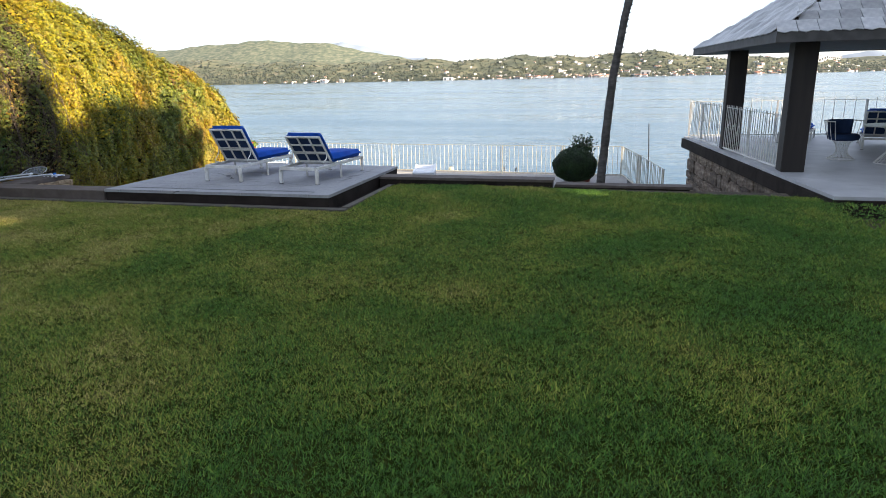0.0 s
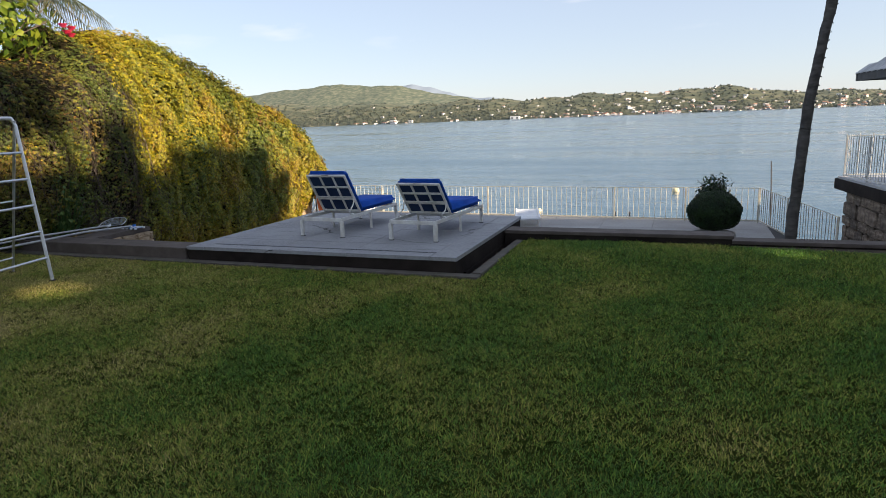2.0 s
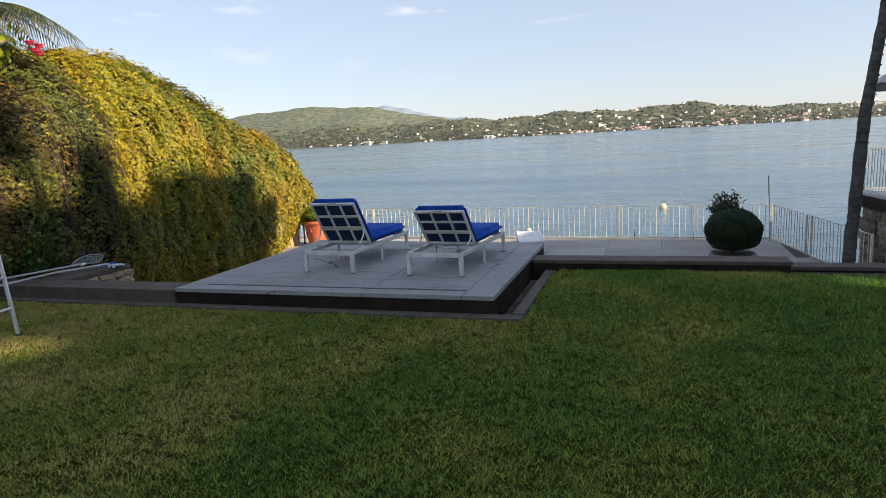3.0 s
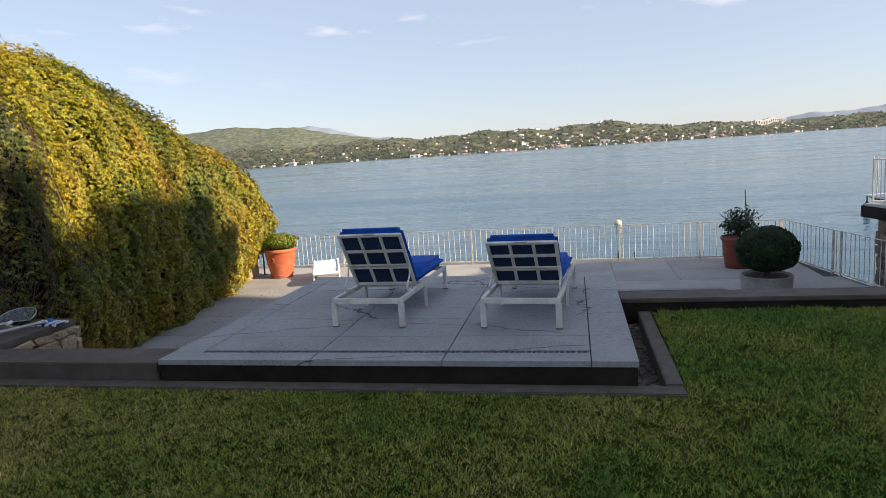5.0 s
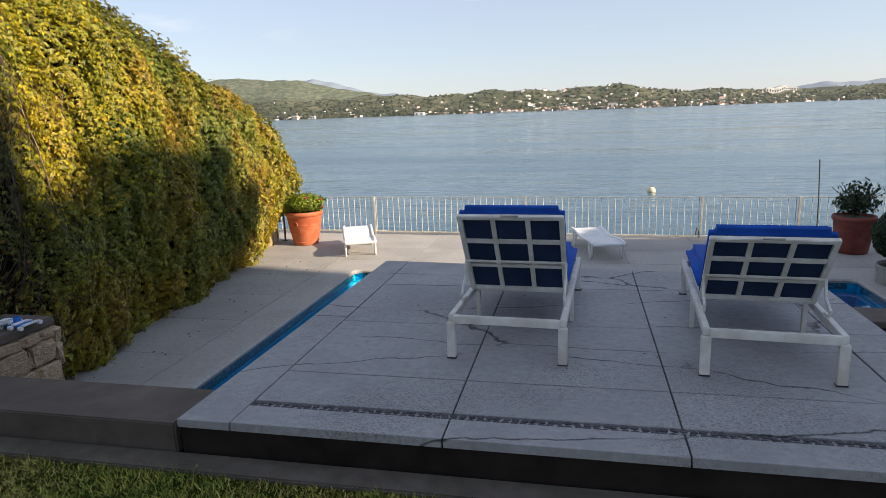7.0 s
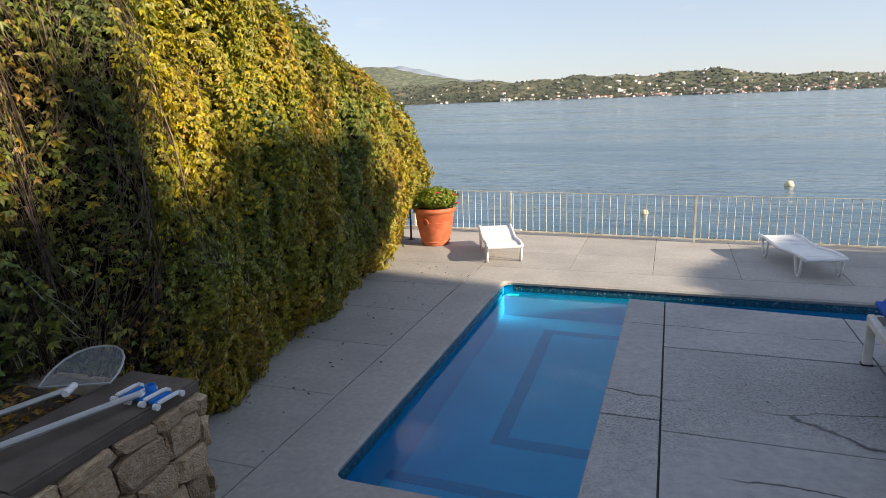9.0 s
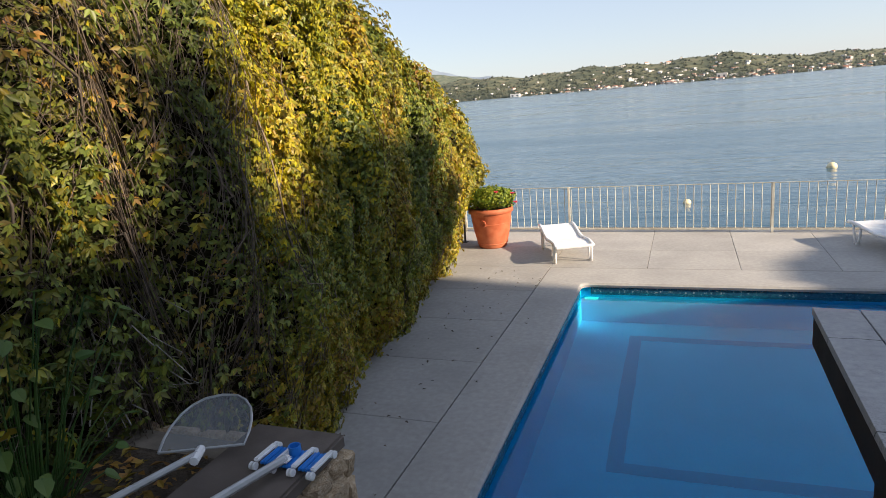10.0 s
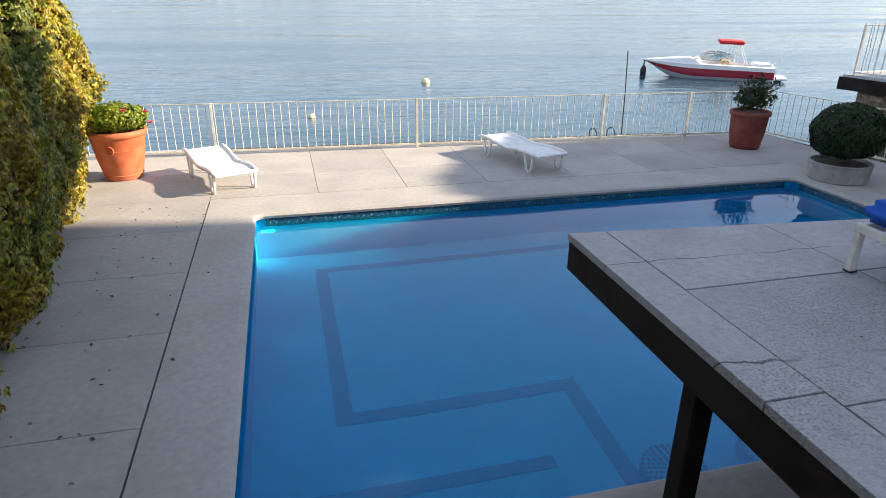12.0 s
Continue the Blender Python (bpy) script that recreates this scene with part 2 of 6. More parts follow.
M_FENCE = surface("weathered_cream_paint", [(0.3, (0.58, 0.55, 0.44)), (0.7, (0.78, 0.76, 0.66))], scale=11, rough=0.5, bump=0.12, stain=(0.28, 0.2, 0.12), stain_scale=4, stain_amount=0.4)
M_PLASTIC = surface("white_resin", [(0.3, (0.72, 0.73, 0.74)), (0.7, (0.84, 0.84, 0.84))], scale=6, rough=0.4, bump=0.05)
M_BLUE = surface("blue_canvas", [(0.3, (0.008, 0.062, 0.36)), (0.7, (0.014, 0.10, 0.50))], scale=5, rough=0.85, bump=0.35, bump_scale=420, depth=0.001, spec=0.2, stain=(0.02, 0.13, 0.52), stain_scale=2, stain_amount=0.4)
M_NAVY = surface("navy_canvas", [(0.3, (0.012, 0.026, 0.065)), (0.7, (0.020, 0.040, 0.095))], scale=6, rough=0.9, bump=0.3, bump_scale=400, depth=0.001, spec=0.2)
M_TERRA = surface("terracotta", [(0.3, (0.40, 0.085, 0.030)), (0.7, (0.55, 0.14, 0.055))], scale=6, rough=0.7, bump=0.2, bump_scale=60, stain=(0.50, 0.22, 0.12), stain_scale=3, stain_amount=0.35)
M_TERRA_D = surface("dark_red_clay", [(0.3, (0.15, 0.028, 0.020)), (0.7, (0.22, 0.045, 0.030))], scale=6, rough=0.7, bump=0.2, bump_scale=60, stain=(0.32, 0.12, 0.08), stain_scale=3, stain_amount=0.35)
M_SOIL = surface("soil", [(0.3, (0.035, 0.025, 0.018)), (0.7, (0.10, 0.075, 0.05))], scale=14, rough=1.0, bump=1.0, bump_scale=50, depth=0.02)
M_PLANTER = surface("grey_cast_concrete", [(0.3, (0.26, 0.25, 0.23)), (0.7, (0.42, 0.40, 0.37))], scale=7, rough=0.9, bump=0.5, bump_scale=60, stain=(0.14, 0.13, 0.11), stain_scale=3)
M_ALU = plain("dull_aluminium", (0.62, 0.63, 0.64), rough=0.35, metal=0.85)
M_POLE = plain("grey_tube", (0.42, 0.43, 0.44), rough=0.4, metal=0.3)
M_STEEL = plain("rusty_pole_steel", (0.07, 0.06, 0.055), rough=0.6, metal=0.5)
M_BLUEPL = plain("blue_plastic", (0.02, 0.20, 0.62), rough=0.35)
M_ROOF = surface("grey_slate_shingle", [(0.3, (0.36, 0.36, 0.37)), (0.7, (0.52, 0.52, 0.51))], scale=9, rough=0.85, bump=0.4, bump_scale=50, vary=0.28)
M_BEAM = surface("grey_painted_fascia", [(0.3, (0.06, 0.056, 0.054)), (0.7, (0.10, 0.095, 0.092))], scale=6, rough=0.75, bump=0.2)
M_DARKWOOD = surface("dark_brown_stained_post", [(0.3, (0.012, 0.009, 0.008)), (0.7, (0.030, 0.022, 0.018))], scale=8, rough=0.7, stretch=(1, 1, 0.1), bump=0.3)
M_TERRACE = surface("pale_terrace_floor", [(0.3, (0.40, 0.40, 0.40)), (0.7, (0.52, 0.52, 0.52))], scale=4, rough=0.5, bump=0.15, stain=(0.33, 0.33, 0.34), stain_scale=1.0)
M_BARK = surface("palm_bark", [(0.3, (0.038, 0.034, 0.032)), (0.7, (0.12, 0.11, 0.10))], scale=9, rough=0.95, bump=0.7, bump_scale=30, depth=0.012, stretch=(1, 1, 2.2))
M_TWIG = surface("dry_vine_stems", [(0.3, (0.075, 0.055, 0.040)), (0.7, (0.20, 0.155, 0.12))], scale=20, rough=0.95, island=0.5)
M_DRY = surface("grey_dead_stems", [(0.3, (0.16, 0.145, 0.125)), (0.7, (0.34, 0.31, 0.27))], scale=20, rough=0.95, island=0.4)
# near-black colour that stands for the shade between leaves
M_HEDGE_SHADE = surface("hedge_shade_core", [(0.3, (0.010, 0.011, 0.005)), (0.7, (0.034, 0.027, 0.015))], scale=9, rough=1.0, spec=0.0, bump=1.0, bump_scale=25, depth=0.05)
M_LEAF = foliage("vine_leaves", [(0.28, (0.125, 0.170, 0.026)), (0.42, (0.205, 0.225, 0.024)), (0.54, (0.280, 0.245, 0.015)), (0.66, (0.36, 0.255, 0.015)), (0.80, (0.25, 0.12, 0.03))], scale=0.8, rough=0.42, spread=0.30, pass_light=0.30, spec=0.45, value=0.5)
# brighter, yellower leaf colour with the sun's effect painted in
M_LEAF_SUNLIT = foliage("sunlit_vine_leaves", [(0.30, (0.24, 0.25, 0.014)), (0.50, (0.38, 0.33, 0.011)), (0.66, (0.50, 0.39, 0.012)), (0.80, (0.42, 0.20, 0.02))], scale=1.2, rough=0.45, spread=0.30, pass_light=0.35, spec=0.4, value=0.4)
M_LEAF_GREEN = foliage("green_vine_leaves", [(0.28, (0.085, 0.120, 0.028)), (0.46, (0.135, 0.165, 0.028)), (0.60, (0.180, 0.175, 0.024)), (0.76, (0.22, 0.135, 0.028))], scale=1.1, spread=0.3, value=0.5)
M_LEAF_DRY = foliage("dry_vine_leaves", [(0.25, (0.07, 0.07, 0.018)), (0.42, (0.28, 0.21, 0.03)), (0.6, (0.36, 0.19, 0.04)), (0.8, (0.22, 0.11, 0.05))], scale=1.6, spread=0.3, value=0.4)
M_LEAF_BIG = foliage("broad_leaves", [(0.3, (0.040, 0.095, 0.030)), (0.55, (0.075, 0.15, 0.040)), (0.8, (0.15, 0.20, 0.04))], scale=2.0, rough=0.4, spread=0.4)
M_LEAF_BUSH = foliage("box_leaves", [(0.3, (0.008, 0.020, 0.006)), (0.55, (0.018, 0.042, 0.010)), (0.8, (0.035, 0.070, 0.014))], scale=5, spread=0.4, pass_light=0.15)
M_LEAF_POT = foliage("pot_plant_leaves", [(0.3, (0.06, 0.11, 0.010)), (0.55, (0.16, 0.22, 0.016)), (0.8, (0.32, 0.34, 0.03))], scale=5, spread=0.5)
M_LEAF_PALM = foliage("palm_fronds", [(0.3, (0.035, 0.05, 0.015)), (0.55, (0.08, 0.09, 0.03)), (0.8, (0.20, 0.17, 0.06))], scale=3, spread=0.5)
M_FLOWER = plain("red_petals", (0.55, 0.02, 0.06), rough=0.6)
# shift yellows the grass towards -x and paints the brighter sky light there
M_GRASS = foliage("grass_blades", [(0.25, (0.076, 0.180, 0.030)), (0.42, (0.158, 0.255, 0.040)), (0.55, (0.275, 0.315, 0.052)), (0.68, (0.39, 0.345, 0.080)), (0.84, (0.53, 0.43, 0.18))], scale=0.8, rough=0.5, spread=0.40, pass_light=0.3, shift=-0.036, spec=0.25, value=0.75)
M_POOL = surface("blue_pool_plaster", [(0.3, (0.0, 0.385, 0.65)), (0.7, (0.0, 0.43, 0.72))], scale=2.0, rough=0.8, spec=0.0, bump=0.1, stain=(0.0, 0.35, 0.60), stain_scale=0.6, stain_amount=0.5)
M_POOL_BAND = surface("dark_blue_mosaic", [(0.3, (0.001, 0.19, 0.42)), (0.7, (0.002, 0.23, 0.48))], scale=40, rough=0.4, bump=0.3, bump_scale=80)
M_POOL_TILE = surface("waterline_tile", [(0.3, (0.01, 0.05, 0.10)), (0.6, (0.02, 0.12, 0.18)), (0.75, (0.35, 0.45, 0.45))], scale=28, rough=0.25, bump=0.2)
M_HULL = plain("white_gelcoat", (0.80, 0.80, 0.80), rough=0.18, coat=0.5)
M_HULL_RED = plain("dark_red_gelcoat", (0.32, 0.015, 0.035), rough=0.2, coat=0.5)
M_RED = plain("red_canvas", (0.60, 0.03, 0.03), rough=0.85)
M_TAN = plain("tan_vinyl", (0.50, 0.40, 0.28), rough=0.5)
M_BLACK = plain("black_rubber", (0.015, 0.015, 0.016), rough=0.5)
M_BUOY = plain("pale_yellow_buoy", (0.80, 0.68, 0.42), rough=0.4)
M_SEAWALL = surface("seawall_concrete", [(0.3, (0.13, 0.12, 0.10)), (0.7, (0.24, 0.22, 0.19))], scale=4, rough=0.9, bump=0.6)
M_SHADE_WALL = surface("cream_stucco", [(0.3, (0.55, 0.50, 0.42)), (0.7, (0.66, 0.61, 0.52))], scale=3, rough=0.9, bump=0.3)
M_FAR_LAND = surface("far_scrub_land", [(0.30, (0.058, 0.068, 0.045)), (0.46, (0.10, 0.11, 0.066)), (0.58, (0.155, 0.155, 0.09)), (0.75, (0.23, 0.20, 0.135))], scale=0.02, detail=12, rough=1.0, bump=0.0,
                     stain=(0.05, 0.07, 0.045), stain_scale=0.006, stain_amount=0.8)
M_FAR_HILL = surface("far_hill_haze", [(0.35, (0.075, 0.10, 0.075)), (0.5, (0.12, 0.14, 0.095)), (0.65, (0.18, 0.19, 0.13))], scale=0.035, detail=14, rough=1.0, bump=0.0)
# pale blue base colour carries the haze of the distance
M_FAR_HAZE_BLUE = surface("far_hill_painted_haze", [(0.3, (0.20, 0.25, 0.31)), (0.7, (0.25, 0.30, 0.36))], scale=0.003, rough=1.0, bump=0.0)
M_FAR_TREE = foliage("far_trees", [(0.3, (0.040, 0.050, 0.036)), (0.55, (0.068, 0.078, 0.052)), (0.8, (0.11, 0.11, 0.07))], scale=0.01, spread=0.6, pass_light=0.0)
M_FAR_WALL = surface("far_house_walls", [(0.3, (0.62, 0.59, 0.54)), (0.7, (0.76, 0.73, 0.70))], scale=0.05, rough=0.9, bump=0.0, vary=0.35)
M_FAR_ROOF = surface("far_house_roofs", [(0.3, (0.30, 0.14, 0.09)), (0.7, (0.45, 0.27, 0.20))], scale=0.05, rough=0.9, bump=0.0, vary=0.4)
M_FAR_DARK = plain("far_windows", (0.08, 0.09, 0.10), rough=0.3)
M_GLASS, gn, gl, gb = nodes_of("tinted_windscreen")
gb.inputs["Base Color"].default_value = (0.55, 0.72, 0.70, 1)
gb.inputs["Transmission Weight"].default_value, gb.inputs["Roughness"].default_value = 0.9, 0.03


def water(name, col, rough, ripple, scales, depth, clear=0.0, stretch=(1, 1, 1)):
    m, n, l, b = nodes_of(name)
    b.inputs["Base Color"].default_value = (*col, 1)
    b.inputs["Roughness"].default_value, b.inputs["IOR"].default_value = rough, 1.33
    b.inputs["Transmission Weight"].default_value = clear
    co, mp = n.new("ShaderNodeTexCoord"), n.new("ShaderNodeMapping")
    mp.inputs["Scale"].default_value = stretch
    l.new(co.outputs["Object"], mp.inputs["Vector"])
    total = None
    for sc, amount in scales:
        t, mu = n.new("ShaderNodeTexNoise"), n.new("ShaderNodeMath")
        t.inputs["Scale"].default_value, t.inputs["Detail"].default_value = sc, 3.0
        t.inputs["Distortion"].default_value = 0.4
        l.new(mp.outputs["Vector"], t.inputs["Vector"])
        mu.operation = "MULTIPLY_ADD"
        l.new(t.outputs["Fac"], mu.inputs[0])
        mu.inputs[1].default_value = amount
        mu.inputs[2].default_value = 0.0
        if total is not None:
            l.new(total, mu.inputs[2])
        total = mu.outputs["Value"]
    bp = n.new("ShaderNodeBump")
    bp.inputs["Strength"].default_value, bp.inputs["Distance"].default_value = ripple, depth
    l.new(total, bp.inputs["Height"])
    l.new(bp.outputs["Normal"], b.inputs["Normal"])
    return m


M_LAKE = water("lake_water", (0.03, 0.085, 0.125), 0.14, 0.62, [(0.9, 1.0), (0.22, 2.4), (3.0, 0.35)], 0.13, stretch=(0.40, 1.0, 1.0))
ln, ll = M_LAKE.node_tree.nodes, M_LAKE.node_tree.links      # calm and wind-ruffled streaks
l_co, l_mp, l_nz, l_mr = ln.new("ShaderNodeTexCoord"), ln.new("ShaderNodeMapping"), ln.new("ShaderNodeTexNoise"), ln.new("ShaderNodeMapRange")
l_mp.inputs["Scale"].default_value = (0.012, 0.075, 1.0)
l_nz.inputs["Scale"].default_value, l_nz.inputs["Detail"].default_value = 1.0, 6.0
l_mr.inputs["From Min"].default_value, l_mr.inputs["From Max"].default_value = 0.35, 0.65
l_mr.inputs["To Min"].default_value, l_mr.inputs["To Max"].default_value = 0.05, 0.24
ll.new(l_co.outputs["Object"], l_mp.inputs["Vector"])
ll.new(l_mp.outputs["Vector"], l_nz.inputs["Vector"])
ll.new(l_nz.outputs["Fac"], l_mr.inputs["Value"])
ll.new(l_mr.outputs["Result"], ln["Principled BSDF"].inputs["Roughness"])
M_POOLWATER = water("pool_water", (0.0, 0.90, 1.0), 0.0, 0.12, [(1.3, 1.0), (4.0, 0.2)], 0.05, clear=1.0)
M_POOLWATER.node_tree.nodes["Principled BSDF"].inputs["Specular IOR Level"].default_value = 0.2


# ---- building helpers ----
def mesh_ob(name, bm, material, smooth=False):
    me = bpy.data.meshes.new(name)
    bm.to_mesh(me)
    bm.free()
    me.materials.append(material)
    if smooth:
        me.polygons.foreach_set("use_smooth", [True] * len(me.polygons))
    return new(name, me)


def part(name, bm, material, parent, label="", smooth=False):
    """One mesh part, in its thing's own coordinates."""
    ob = mesh_ob(name, bm, material, smooth)
    ob.parent = parent
    return tagged(ob, label) if label else ob


def share(name, mesh, parent, m):
    """One more piece on a mesh that alike pieces share."""
    ob = new(name, mesh)
    ob.parent = parent
    ob.matrix_basis = m
    return ob


def thing(name, label, category, m=None, group="", kind=""):
    ob = new(name)
    ob.empty_display_size = 0.1
    if m is not None:
        ob.matrix_basis = m
    return tagged(ob, label, category, group, kind)


def box(bm, lo, hi, bevel=0.0, m=None):
    c = [(a + b) / 2 for a, b in zip(lo, hi)]
    s = [abs(b - a) for a, b in zip(lo, hi)]
    g = bmesh.ops.create_cube(bm, size=1, matrix=(m or Matrix()) @ Matrix.LocRotScale(c, None, s))
    if bevel:
        es = list({e for v in g["verts"] for e in v.link_edges})
        bmesh.ops.bevel(bm, geom=es, offset=bevel, segments=2, affect="EDGES")
    return bm


def tube(bm, points, r, sides=8, r_end=None, caps=True):
    """A round bar through the points, its radius going from r to r_end."""
    pts = [Vector(p) for p in points]
    rings = []
    for i, p in enumerate(pts):
        d = (pts[min(i + 1, len(pts) - 1)] - pts[max(i - 1, 0)]).normalized()
        u = d.orthogonal().normalized() if i == 0 else (u - d * u.dot(d)).normalized()
        v = d.cross(u)
        rr = r if r_end is None else r + (r_end - r) * i / (len(pts) - 1)
        rings.append([bm.verts.new(p + rr * (math.cos(a) * u + math.sin(a) * v)) for a in [2 * math.pi * k / sides for k in range(sides)]])
    for a, b in zip(rings, rings[1:]):
        for k in range(sides):
            bm.faces.new((a[k], a[(k + 1) % sides], b[(k + 1) % sides], b[k]))
    if caps:
        bm.faces.new(rings[0][::-1])
        bm.faces.new(rings[-1])
    return bm


def lathe(bm, profile, sides=32, m=None):
    """A turned body from (radius, height) pairs."""
    rings = []
    for r, z in profile:
        rings.append([bm.verts.new((m or Matrix()) @ Vector((r * math.cos(2 * math.pi * k / sides), r * math.sin(2 * math.pi * k / sides), z))) for k in range(sides)])
    for a, b in zip(rings, rings[1:]):
        for k in range(sides):
            bm.faces.new((a[k], a[(k + 1) % sides], b[(k + 1) % sides], b[k]))
    bm.faces.new(rings[0][::-1])
    bm.faces.new(rings[-1])
    return bm


def prism(bm, outline, z0, z1):
    """An upright block over an outline of (x, y), anticlockwise."""
    lo = [bm.verts.new((x, y, z0)) for x, y in outline]
    hi = [bm.verts.new((x, y, z1)) for x, y in outline]
    bm.faces.new(lo[::-1])
    bm.faces.new(hi)
    for i in range(len(lo)):
        j = (i + 1) % len(lo)
        bm.faces.new((lo[i], lo[j], hi[j], hi[i]))
    return bm


def fresh():
    return bmesh.new()


def raw_mesh(name, co, faces_flat, per_face, material):
    """A mesh straight from arrays: corner places, and faces of per_face corners each."""
    me = bpy.data.meshes.new(name)
    co = np.asarray(co, dtype=np.float32)
    idx = np.asarray(faces_flat, dtype=np.int32)
    nf = len(idx) // per_face
    me.vertices.add(len(co))
    me.vertices.foreach_set("co", co.ravel())
    me.loops.add(len(idx))
    me.loops.foreach_set("vertex_index", idx)
    me.polygons.add(nf)
    me.polygons.foreach_set("loop_start", np.arange(0, nf * per_face, per_face, dtype=np.int32))
    me.update(calc_edges=True)
    me.materials.append(material)
    return me


def leaf_mesh(name, at, normal, size, material, rng, long=1.5, droop=0.5, tips=None):
    """Many pointed leaves folded along the midrib, two triangles each, hanging over the surface that they grow on."""
    n = len(at)
    nn = normal + rng.normal(0, 0.38 if tips is None else 0.16, (n, 3))
    nn /= np.linalg.norm(nn, axis=1)[:, None]
    down = tips if tips is not None else np.array([0, 0, -1.0]) * droop + rng.normal(0, 0.6, (n, 3))
    tip = down - nn * np.sum(down * nn, axis=1)[:, None]
    tip /= np.linalg.norm(tip, axis=1)[:, None] + 1e-9
    side = np.cross(nn, tip)
    s = (size * rng.uniform(0.6, 1.3, n))[:, None]
    fold = rng.uniform(0.05, 0.25, n)[:, None]
    wide = 0.5 if tips is None else 0.40
    p0 = at - tip * s * 0.5 * long
    p1 = at - tip * s * 0.08 * long + side * s * wide + nn * s * fold
    p2 = at - tip * s * 0.08 * long - side * s * wide + nn * s * fold
    p3 = at + tip * s * 0.5 * long - nn * s * 0.15
    co = np.stack([p0, p1, p2, p3], axis=1).reshape(-1, 3)
    base = np.arange(n)[:, None] * 4
    f = (base + np.array([[0, 3, 1, 0, 2, 3]])).ravel()
    return raw_mesh(name, co, f, 3, material)


# ---- the large structure ----
DECK, LAKE, LAWN = -1.356, -3.2, -0.2
rng = np.random.default_rng(7)

# lake, one sheet to the horizon, with a hole of land left out under the garden
bm = fresh()
for lo, hi in (((-4900, 12.4), (4900, 4900)), ((-4900, -600), (-40, 12.4)), ((40, -600), (4900, 12.4)), ((5.4, 2.0), (40, 12.4))):
    vs = [bm.verts.new((x, y, LAKE)) for x, y in ((lo[0], lo[1]), (hi[0], lo[1]), (hi[0], hi[1]), (lo[0], hi[1]))]
    bm.faces.new(vs)
tagged(mesh_ob("water", bm, M_LAKE), "calm blue-grey lake with fine ripples reaching the far shore", "lake", kind="structure")


def lawn_height(x, y):
    return LAWN + 0.03 * np.sin(x * 0.55 + 1.0) * np.sin(y * 0.5) + 0.05 * np.exp(-((y - 1.3) ** 2) / 0.5 - ((x - 2.2) ** 2) / 3.0)


# ground under the lawn, with the corner cut out where the slab stands
def ground_sheet(name, x0, x1, y0, y1, step, material):
    xs, ys = np.linspace(x0, x1, int((x1 - x0) / step) + 1), np.linspace(y0, y1, int((y1 - y0) / step) + 1)
    gx, gy = np.meshgrid(xs, ys)
    co = np.stack([gx, gy, lawn_height(gx, gy)], axis=2).reshape(-1, 3)
    w, h = len(xs), len(ys)
    i = (np.arange(h - 1)[:, None] * w + np.arange(w - 1)[None, :]).reshape(-1, 1)
    return raw_mesh(name, co, (i + np.array([[0, 1, w + 1, w]])).ravel(), 4, material)


lawn = new("ground", ground_sheet("ground", -40.0, 40.0, -40.0, -0.16, 0.4, M_GROUND))
tagged(lawn, "trimmed green garden lawn with yellowish patches", "lawn", kind="structure")
lawn_b = new("ground", ground_sheet("ground", 0.36, 6.6, -0.16, 2.02, 0.2, M_GROUND))
tagged(lawn_b, "trimmed green lawn corner beside the raised slab", "lawn", kind="structure")
# earth below the garden
bm = fresh()
box(bm, (-40, -40, -3.6), (40, -0.1, -0.45))
box(bm, (0.3, -0.1, -3.6), (6.5, 2.0, -0.45))
tagged(mesh_ob("ground", bm, M_SOIL), "dark earth under the garden", "earth", kind="structure")

# pool deck: base with the pool let in
PX0, PX1, PY0, PY1 = -5.93, 2.5, 2.64, 8.25
FLOOR = -2.75
WATER = -1.49


def fence_y(x):
    return 11.40 - 0.047 * (x - 0.7)


bm = fresh()
BX0, BX1, BY0, BY1 = PX0 - 0.15, PX1 + 0.15, PY0 - 0.15, PY1 + 0.15
prism(bm, [(-10.5, 0.36), (BX0, 0.36), (BX0, 12.35), (-10.5, 12.35)], -3.6, DECK - 0.03)
prism(bm, [(BX0, BY1), (BX1, BY1), (BX1, 11.9), (BX0, 12.3)], -3.6, DECK - 0.03)
prism(bm, [(BX0, 0.36), (BX1, 0.36), (BX1, BY0), (BX0, BY0)], -3.6, DECK - 0.03)
prism(bm, [(BX1, 0.36), (5.4, 0.36), (5.3, 6.4), (4.85, 9.0), (4.5, 11.3), (BX1, 11.45)], -3.6, DECK - 0.03)
tagged(mesh_ob("ground", bm, M_JOINT), "concrete bed under the pool deck", "deck", kind="structure")

pavement = thing("pavement", "grey concrete pool deck of cast panels with open joints", "deck", kind="structure")


def panel(name, outline, z0, z1, material, parent, bevel=0.0025):
    b = prism(fresh(), outline, z0, z1)
    if bevel:
        bmesh.ops.bevel(b, geom=[e for e in b.edges if e.verts[0].co.z > z1 - 1e-5 and e.verts[1].co.z > z1 - 1e-5], offset=bevel, segments=1, affect="EDGES")
    return part(name, b, material, parent)


G = 0.003
joint_ys = [0.4, 1.3, 2.6, 3.92, 5.24, 6.53, 7.81, 9.1, 10.5, 12.3]
for a, b in zip(joint_ys, joint_ys[1:]):
    panel("panel", [(-10.4, a + G), (-6.54 - G, a + G), (-6.54 - G, b - G), (-10.4, b - G)], DECK - 0.05, DECK, M_DECK, pavement)
far_xs = [-6.54, -5.03, -3.71, -2.42, -0.95, 0.45, 1.75, 3.05, 4.46]
for a, b in zip(far_xs, far_xs[1:]):
    for y0, y1 in ((9.06, 10.2), (10.2, None)):
        ya, yb = (fence_y(a) + 0.2, fence_y(b) + 0.2) if y1 is None else (y1 - G, y1 - G)
        panel("panel", [(a + G, y0 + G), (b - G, y0 + G), (b - G, yb), (a + G, ya)], DECK - 0.05, DECK, M_DECK, pavement)
